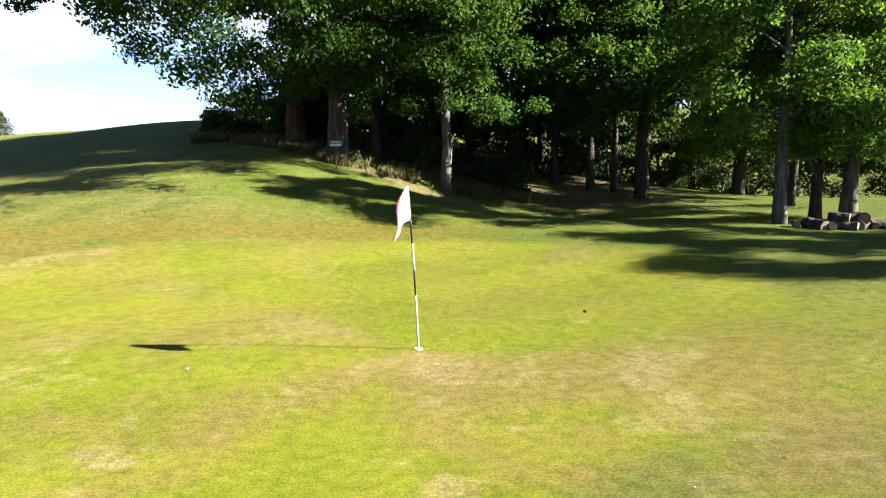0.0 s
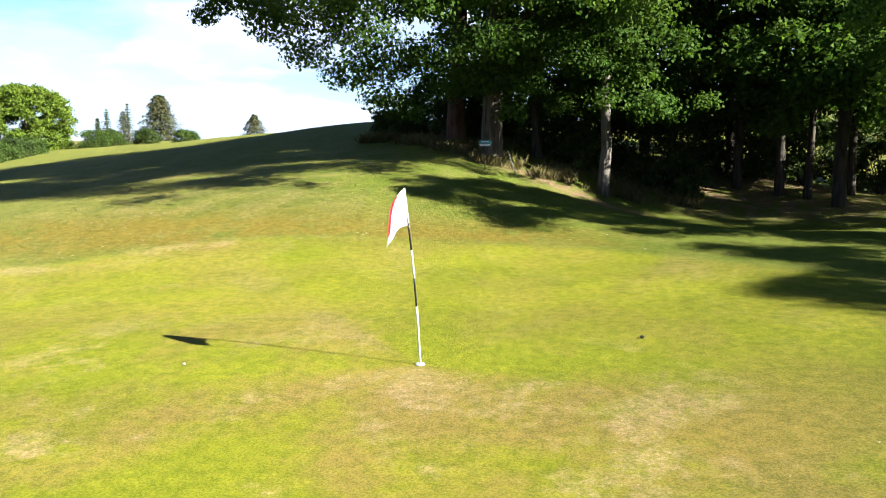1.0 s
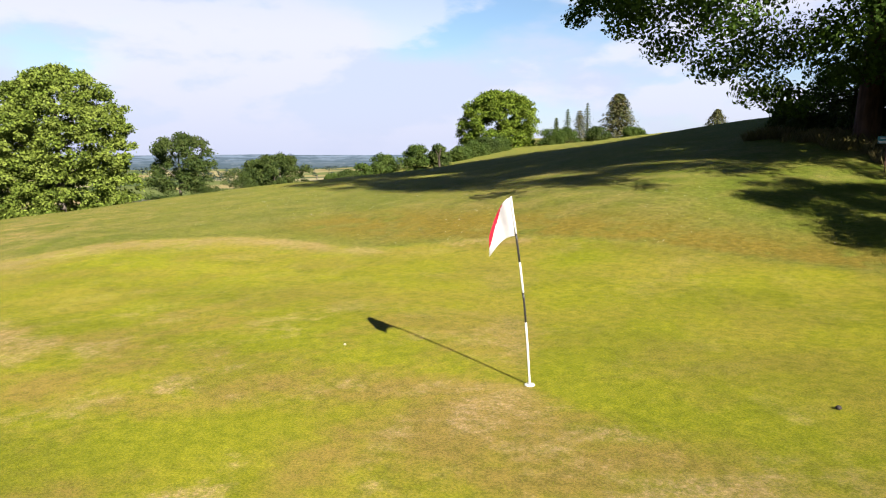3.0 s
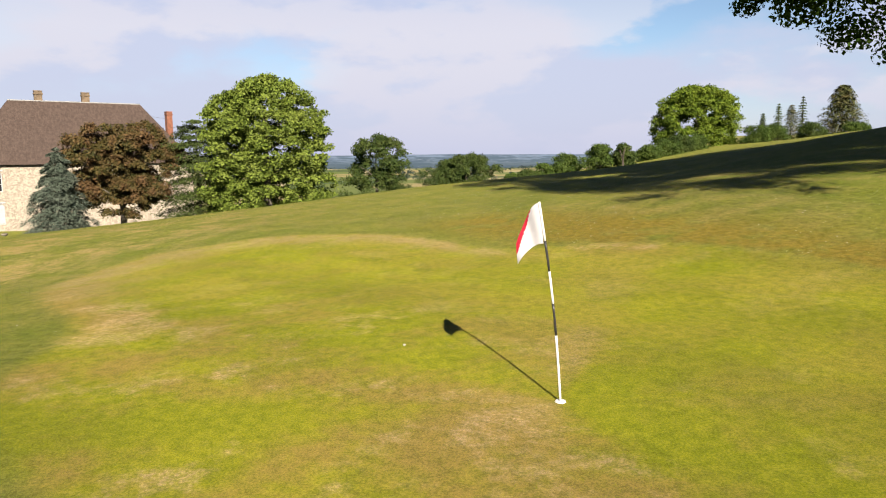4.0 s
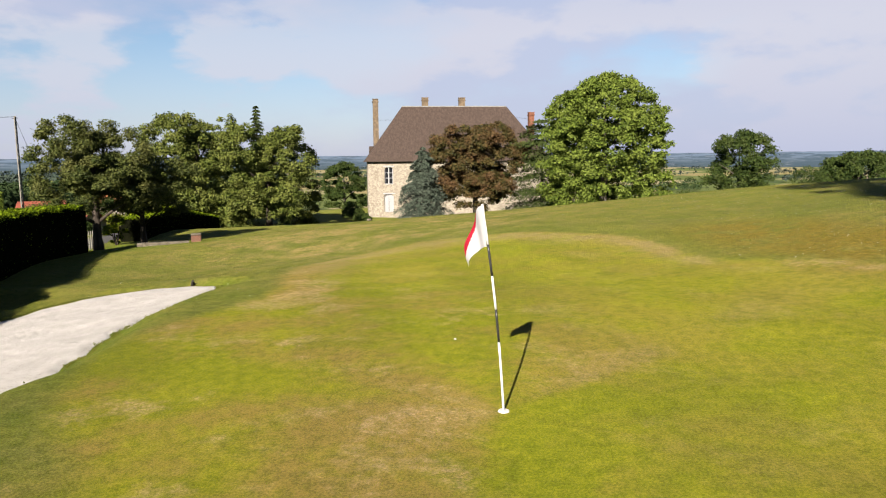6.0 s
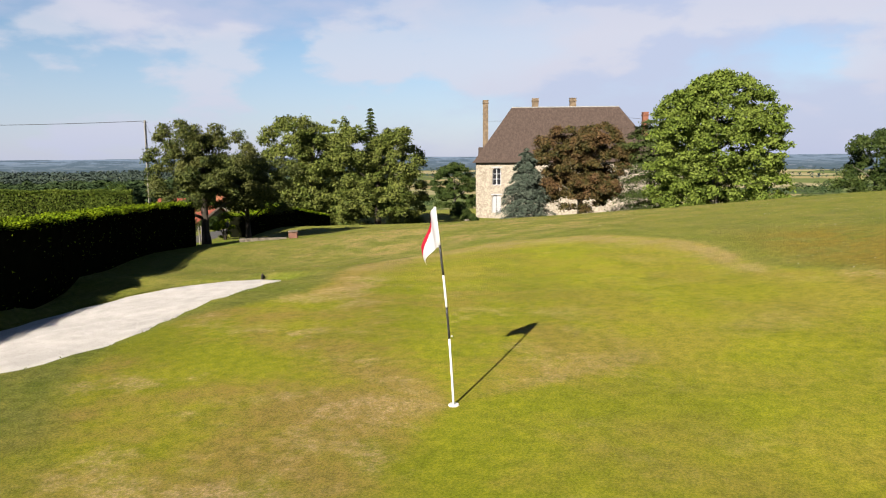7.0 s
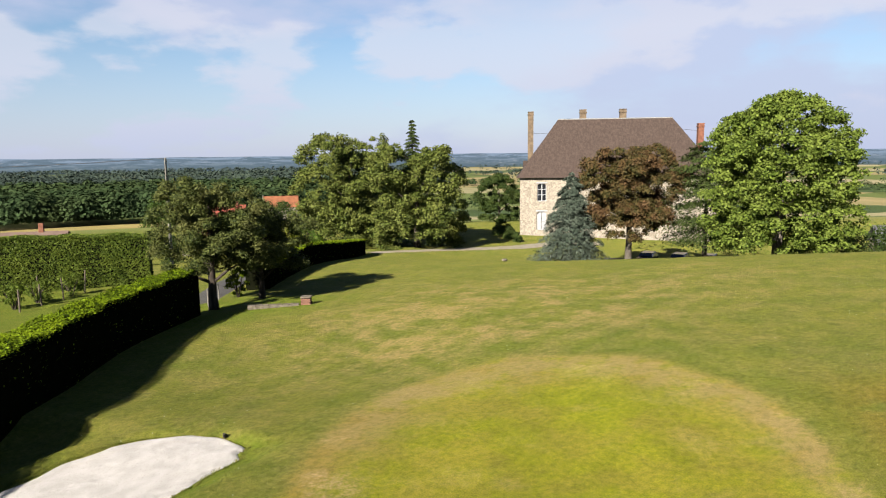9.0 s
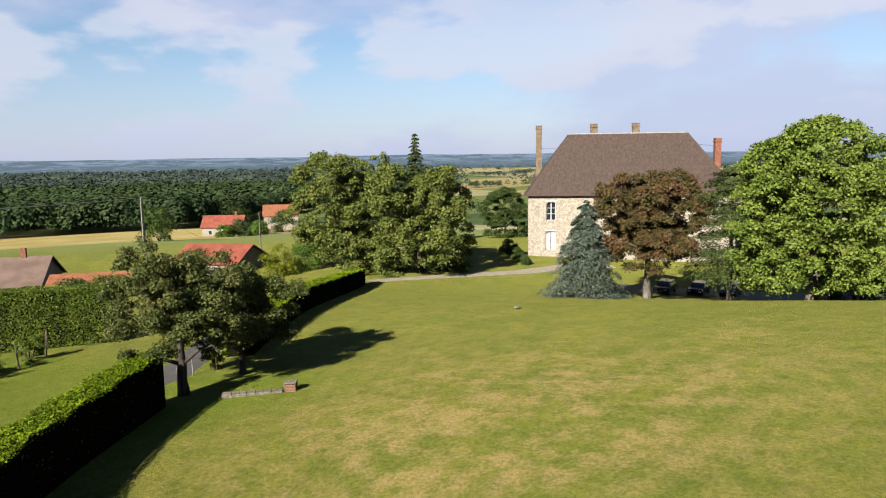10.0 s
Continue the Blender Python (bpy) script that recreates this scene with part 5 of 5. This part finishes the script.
# ---- poles and wires ----
def utility_pole(x, y, top_z, label, arms=True):
    z = gz(x, y)
    h = top_z - z
    u = thing("utility_pole", pose(x, y, z - 0.1), label, "pole", "utility poles")
    bm = bmesh.new()
    for s in (-1, 1):
        tube(bm, [(s * 0.11, 0, 0), (s * 0.06, 0, h)], [0.055, 0.04], 6)
    for k in range(int(h / 0.8)):
        f = k * 0.8 / h
        box(bm, (0.22 - 0.1 * f, 0.06, 0.16), pose(0, 0, k * 0.8 + 0.3))
    part("post", bm, M_CONCRETE, u)
    if arms:
        bm = bmesh.new()
        tube(bm, [(0, -0.25, h - 0.15), (0, 0.25, h - 0.15)], [0.025, 0.025], 6)
        part("bracket", bm, M_IRON, u)
    return u


def wire(a, b, sag, r, label):
    bm = bmesh.new()
    a, b = Vector(a), Vector(b)
    tube(bm, [a.lerp(b, i / 24) - Vector((0, 0, sag * 4 * (i / 24) * (1 - i / 24))) for i in range(25)], [r] * 25, 5)
    me = bpy.data.meshes.new("wire")
    bm.to_mesh(me)
    bm.free()
    me.materials.append(M_IRON)
    tagged(new("wire", me), label, "wire")


utility_pole(-39.3, -39.6, 5.85, "tall pale concrete utility pole behind the orchard")
wire((-39.3, -39.6, 5.7), (-13, -66, 5.6), 0.55, 0.02, "sagging black cable from the utility pole")
wire((-39.3, -39.6, 5.6), (-88, -75, -4.0), 1.2, 0.015, "thin cable running down to the farm")
utility_pole(-100, -78, -1.0, "concrete utility pole by the red barn")


# ---- by the orchard ----
def stake(x, y, h, lean, label="weathered orchard stake beside a young vine"):
    s = thing("stake", pose(x, y, gz(x, y) - 0.1), label, "post", "orchard stakes")
    bm = bmesh.new()
    tube(bm, [(0, 0, 0), (lean * 0.5, 0.02, h * 0.5), (lean, 0, h)], [0.05, 0.045, 0.04], 7)
    part("post", bm, M_WOODPOST, s)


for x, y, h, l in ((-27.7, -37.0, 1.5, 0.1), (-30.5, -38.6, 1.6, -0.15), (-25.6, -36.2, 1.4, 0.05), (-23.4, -35.0, 1.4, 0.0), (-28.6, -40.4, 1.5, 0.1)):
    stake(x, y, h, l)
for i, (x, y) in enumerate(((-29.2, -38.2), (-26.4, -37.6), (-24.2, -36.6))):
    shrub("vine", x, y, "young vine tied to a stake", M_HEDGE2, 1.7, 1.7, seed=200 + i, leaf=0.13, n=1500, group="young vines")


def brick_pillar():
    p = thing("brick_pillar", pose(-27.9, -19.2, gz(-27.9, -19.2) - 0.33, 0, 0, 24) @ Matrix.Diagonal((0.8, 0.8, 0.80, 1)), "squat weathered brick pillar with a mossy cap", "pillar")
    part("core", box(bmesh.new(), (0.50, 0.50, 0.78), pose(0, 0, 0.39)), M_RUBBLE, p)
    part("cap", box(bmesh.new(), (0.66, 0.66, 0.09), pose(0, 0, 0.92), 0.02), M_RUBBLE, p)
    me = None
    for r in range(10):
        for side in range(4):
            for k in range(3):
                off = (k - 1) * 0.20 + (0.05 if r % 2 else -0.05)
                m = pose(0, 0, 0, 0, 0, 90 * side) @ pose(off * 0.92, -0.265, 0.05 + r * 0.083)
                if me is None:
                    b = part("brick", box(bmesh.new(), (0.17, 0.06, 0.066), Matrix(), 0.008), M_PILLAR, p)
                    me = b.data
                else:
                    b = new("brick", me)
                    b.parent = p
                b.matrix_local = m


brick_pillar()


def low_wall():
    a, b = Vector((-26.3, -21.7)), Vector((-27.65, -19.6))
    w = thing("low_stone_wall", pose(a.x, a.y, gz(a.x, a.y) - 0.26, 0, 0, math.degrees(math.atan2(b.y - a.y, b.x - a.x))), "low crumbling wall of rough stones", "wall")
    ln = (b - a).length
    part("core", box(bmesh.new(), (ln, 0.28, 0.30), pose(ln / 2, 0, 0.15)), M_RUBBLE, w)
    rng = np.random.default_rng(8)
    for row in range(2):
        x = 0.0
        while x < ln - 0.1:
            s = rng.uniform(0.2, 0.36)
            for side in (-1, 1):
                bm = bmesh.new()
                box(bm, (s * 0.94, 0.12, 0.17), pose(x + s / 2, side * 0.15, 0.12 + row * 0.19, 0, rng.uniform(-3, 3), 0), 0.03)
                part("stone", bm, M_RUBBLE, w)
            x += s
    x = 0.0
    while x < ln - 0.1:
        s = rng.uniform(0.3, 0.5)
        part("coping_stone", box(bmesh.new(), (s * 0.95, 0.42, 0.09), pose(x + s / 2, 0, 0.43, 0, rng.uniform(-2, 2), 0), 0.02), M_RUBBLE, w)
        x += s


low_wall()
shrub("clipped_shrub", -30.6, -25.9, "small yellow-green clipped shrub by the lane", M_HEDGE, 1.3, 2.0, seed=210, leaf=0.09, n=4200)
for i, (x, y) in enumerate(((-27.3, -25.2), (-28.0, -25.6), (-28.7, -26.0), (-29.4, -26.3))):
    s = thing("fence_post", pose(x, y, gz(x, y) - 0.05), "thin pale fence post beside the lane", "post", "lane fence")
    bm = bmesh.new()
    tube(bm, [(0, 0, 0), (0.02, 0, 1.05)], [0.03, 0.028], 6)
    part("post", bm, M_CONCRETE, s)


# ---- sign, logs and small things ----
def teal_sign():
    x, y = -4.15, 17.85
    s = thing("sign", pose(x, y, gz(x, y) - 0.1, 0, 0, 8), "small teal sign on a thin rusty post", "sign")
    bm = bmesh.new()
    tube(bm, [(0, 0, 0), (0, 0, 1.15)], [0.018, 0.018], 7)
    part("post", bm, M_BARK_RED, s)
    b = part("board", box(bmesh.new(), (0.46, 0.025, 0.22), pose(0, -0.03, 1.08), 0.008), M_SIGN, s)
    for k, (w, z) in enumerate(((0.30, 1.13), (0.40, 1.035), (0.36, 0.995))):
        part("text_line", box(bmesh.new(), (w, 0.004, 0.028), pose(0, -0.046, z)), M_POLE_W, b)


teal_sign()


def log(m, ln, r, seed):
    rng = np.random.default_rng(seed)
    g = thing("log", m, "sawn log with grey bark and a pale cut end", "log", "log pile")
    bm = bmesh.new()
    tube(bm, [(0, (i / 5 - 0.5) * ln, rng.normal(0, 0.012)) for i in range(6)], [r * rng.uniform(0.93, 1.06) for _ in range(6)], 12, False)
    part("bark", bm, M_BARK_DARK if seed % 3 else M_BARK, g)
    for s in (-1, 1):
        bm = bmesh.new()
        bmesh.ops.create_cone(bm, cap_ends=True, segments=12, radius1=r * 0.93, radius2=r * 0.93, depth=0.03, matrix=pose(0, s * (ln / 2 - 0.012), 0, 90, 0, 0))
        part("cut_end", bm, M_LOGEND, g)


rngl = np.random.default_rng(12)
for row, (count, x0) in enumerate(((9, 10.15), (3, 11.2))):
    for k in range(count):
        x, y = x0 + k * 0.36 + rngl.uniform(-0.05, 0.05), 11.4 + rngl.uniform(-0.2, 0.2)
        r = rngl.uniform(0.08, 0.19)
        log(pose(x, y, gz(x, y) + 0.10 + row * 0.20, rngl.uniform(-4, 4), 0, rngl.uniform(-60, 60) + (75 if k % 3 == 1 else 0)), rngl.uniform(0.5, 1.0), r, k + 10 * row)


def leaning_stake():
    s = thing("stake", pose(-3.3, 17.9, gz(-3.3, 17.9) - 0.05), "thin pale stick leaning in tall grass", "post")
    bm = bmesh.new()
    tube(bm, [(0.35, 0, 0), (0, 0, 0.95)], [0.022, 0.018], 6)
    part("post", bm, M_CONCRETE, s)


leaning_stake()


def bunker_wedge():
    # peg form is a stand-in for an unidentified dark wedge
    x, y = -10.38, -9.4
    s = thing("dark_wedge", pose(x, y, gz(x, y) - 0.02, 0, 0, 30), "stubby dark wedge, unidentified, at the bunker's tip", "peg")
    bm = bmesh.new()
    tube(bm, [(-0.12, 0, 0), (0.0, 0, 0.09), (0.14, 0, 0.2)], [0.05, 0.06, 0.03], 8)
    part("peg", bm, M_DARK_MATTE, s)


bunker_wedge()


def pebble(name, x, y, r, mat, label, category):
    bm = bmesh.new()
    bmesh.ops.create_icosphere(bm, subdivisions=2, radius=r)
    for v in bm.verts:
        v.co.z *= 0.8
    me = bpy.data.meshes.new(name)
    bm.to_mesh(me)
    bm.free()
    me.materials.append(mat)
    me.shade_smooth()
    ob = new(name, me)
    ob.location = (x, y, gz(x, y) + r * 0.6)
    return tagged(ob, label, category)


pebble("golf_ball", -2.66, -0.94, 0.018, M_BALL, "white golf ball lying on the green", "ball")
# clod is an invented form for an unidentified dark speck
pebble("clod", 2.46, 1.86, 0.03, M_DARK_MATTE, "small dark speck on the green, unidentified", "clod")
# stone form stands in for a small grey plate set in the lawn
pebble("stone", -52.0, -16.6, 0.33, M_RUBBLE, "small flat grey object in the lawn", "stone").scale = (1, 0.7, 0.45)


# ---- along the brow ----
for i, (x, y, w, h) in enumerate(((-65.3, 31.7, 3.0, 1.6), (-67, 34.5, 2.4, 2.3), (-68.5, 38.0, 4.0, 2.9), (-66, 41, 4.0, 3.2), (-64.5, 43.5, 3, 2.6), (-63, 28.5, 1.6, 1.6),
                                  (-75, 54, 4, 1.9), (-79, 60, 5, 2.3), (-84, 66, 5, 2.6), (-88, 72, 5, 2.6), (-92, 88, 5, 3), (-94, 94, 5, 2.8), (-90, 98, 5, 2.6), (-84, 101, 5, 2.0))):
    shrub("shrub", x, y, "ragged sunlit shrub along the brow", M_BROW if i % 4 else M_SCRUB, w, h, seed=230 + i, leaf=0.22, n=9000, lumps=44, group="shrubs along the brow")
conifer("young_fir", -96.5, 93.5, "narrow dark young fir on the brow", M_PINE, M_BARK_DARK, 5.2, 1.5, seed=240, leaf=0.4, layers=16, per=9, n_branch=14)
conifer("young_fir", -99.5, 103, "grey-green young fir on the brow", M_CYPRESS, M_BARK_DARK, 6.6, 2.2, seed=241, leaf=0.4, layers=18, per=10, n_branch=16, power=0.6)
s = thing("dead_trunk", pose(-60, 40.4, gz(-60, 40.4) - 0.1), "short dead trunk on the brow", "tree")
bm = bmesh.new()
tube(bm, [(0, 0, 0), (-0.1, 0, 1.0), (0.15, 0.1, 2.2)], [0.13, 0.10, 0.05], 7)
tube(bm, [(-0.08, 0, 0.9), (-0.4, -0.2, 1.9)], [0.08, 0.04], 6)
part("trunk", bm, M_BARK_DARK, s)
s = thing("stake", pose(-62, 26.5, gz(-62, 26.5) - 0.1), "leaning post at the lawn's far edge", "post")
bm = bmesh.new()
tube(bm, [(0, 0, 0), (-0.3, 0, 1.5)], [0.07, 0.06], 7)
part("post", bm, M_WOODPOST, s)
for i, (x, y, w, h) in enumerate(((-118, 26, 6, 4.5), (-121, 33, 7, 4.5), (-112, 20, 5, 3.5), (-150, 48, 8, 6), (-109, -36.6, 3.2, 2.6), (-101.5, -31.5, 1.6, 1.5), (-104.5, -33.6, 2.2, 2.0), (-75, 13, 7, 3), (-84, 9, 8, 4), (-92, -62, 9, 7), (-91, -47.5, 9, 6.5), (-93, -54, 9, 6), (-90, -39, 7, 5))):
    shrub("shrub", x, y, "full green shrub on the slope", M_SCRUB, w, h, seed=260 + i, leaf=0.24, n=6000, lumps=34, group="shrubs on the slope")


# ---- grasses ----
def blades(name, pts, h, w, lean, mat, label, seed, category="grass", sides=4):
    """Many single blades, each a bent sliver, as one stretch of grass."""
    rng = np.random.default_rng(seed)
    n = len(pts)
    a = rng.uniform(0, 2 * math.pi, n)
    hh = h * rng.uniform(0.5, 1.3, n)
    d = np.stack([np.cos(a), np.sin(a), np.zeros(n)], 1)
    s = np.stack([-np.sin(a), np.cos(a), np.zeros(n)], 1)
    z = np.array([0, 0, 1.0])
    ww = (w * rng.uniform(0.6, 1.3, n))[:, None]
    mid = pts + z * (hh * 0.6)[:, None] + d * (hh * lean * 0.3)[:, None]
    tip = pts + z * hh[:, None] + d * (hh * lean)[:, None]
    row = [pts - s * ww, pts + s * ww, mid + s * ww * 0.8, tip] if sides == 4 else [pts - s * ww, pts + s * ww, tip]
    ob = new(name, mesh_of(name, np.stack(row, 1).reshape(-1, 3), sides))
    ob.data.materials.append(mat)
    return tagged(ob, label, category, kind="stuff")


M_DRYGRASS = leafy("dry_grass", (0.112, 0.095, 0.039), (0.202, 0.168, 0.078), (0.123, 0.123, 0.039), 0.3)
M_CUT = leafy("cut_blade", (0.120, 0.150, 0.008), (0.260, 0.255, 0.030), (0.215, 0.225, 0.014), 0.3)
M_TUFT = leafy("lawn_tuft", (0.080, 0.115, 0.010), (0.190, 0.185, 0.040), (0.135, 0.150, 0.018), 0.3)
M_BLADE = leafy("mown_blade", (0.078, 0.095, 0.011), (0.168, 0.162, 0.028), (0.134, 0.123, 0.022), 0.3)


def scatter_blades():
    rng = np.random.default_rng(21)
    # tall dry fringe under the wood
    n = 16000
    t = rng.uniform(0, 1, n)
    x = -12 + 15.5 * t
    x = x[np.sin(x * 2.3 + 1.2 * np.sin(x * 5.1)) + rng.normal(0, 0.5, n) > 0.1]
    n = len(x)
    y = np.interp(x, (-12, -8, -4, -0.5, 3.5), (22.0, 20.6, 18.7, 19.9, 22.0)) + np.abs(rng.normal(0, 1.1, n)) + 0.3 * np.sin(x * 3)
    blades("tall_grass", np.stack([x, y, ground_z(x, y) - 0.02], 1), 0.34, 0.004, 0.5, M_DRYGRASS, "tall dry grass along the wood's edge", 22)
    # ragged lip of the bunker
    n = 3500
    x = rng.uniform(SAND_X[0], SAND_X[-1], n)
    near, far = sand_edges(x)
    y = np.where(rng.uniform(0, 1, n) < 0.5, near + rng.uniform(0, 0.12, n), far - rng.uniform(0, 0.12, n))
    blades("bunker_lip_grass", np.stack([x, y, ground_z(x, y)], 1), 0.05, 0.005, 0.9, M_TUFT, "uncut grass hanging over the bunker's lip", 24)
    # blades of the close-cut green where the path runs nearest
    n = 80000
    x, y = rng.uniform(-7, 4.5, n), rng.uniform(-6.5, 4.5, n)
    keep = (green_in(x, y) < 0.99) & (bunker_in(x, y) > 1.1) & (np.hypot(x + 1, y + 0.8) < 6.2)
    x, y = x[keep], y[keep]
    blades("green_blades", np.stack([x, y, ground_z(x, y) - 0.002], 1), 0.013, 0.003, 1.0, M_CUT, "short blades of the close-cut green", 25, sides=3)
    # coarser tufts of the lawn
    n = 70000
    x, y = rng.uniform(-42, 1, n), rng.uniform(-22, 14, n)
    patch = np.sin(x * 1.7 + np.sin(y * 1.3) * 2) * np.sin(y * 1.9 + np.sin(x * 0.9)) + rng.normal(0, 0.6, n)
    keep = (green_in(x, y) > 1.03) & (bunker_in(x, y) > 1.12) & (patch > -0.3)
    x, y = x[keep], y[keep]
    blades("lawn_tufts", np.stack([x, y, ground_z(x, y) - 0.005], 1), 0.03, 0.008, 1.3, M_TUFT, "coarse mown tufts in the lawn", 26)
    # white clover flecks
    n = 9000
    x, y = rng.uniform(-34, 6, n), rng.uniform(-14, 19, n)
    thick = np.where((y > 4.5) & (y < 13), 0.8, 0.14) * (0.5 + 0.5 * np.sin(x * 0.9 + 1.5 * np.sin(y * 0.7)))
    keep = (green_in(x, y) > 1.0) & (bunker_in(x, y) > 1.1) & (rng.uniform(0, 1, n) < thick)
    x, y = x[keep], y[keep]
    p = np.stack([x, y, ground_z(x, y) + 0.03], 1)
    v = leaf_mesh(p, rng.normal(0, 0.3, (len(p), 3)) + np.array([0, 0, 1]), 0.028, rng, 0.9)
    ob = new("clover_flowers", mesh_of("clover_flowers", v))
    ob.data.materials.append(M_BALL)
    tagged(ob, "white clover heads scattered in the rough", "flowers", kind="stuff")


scatter_blades()
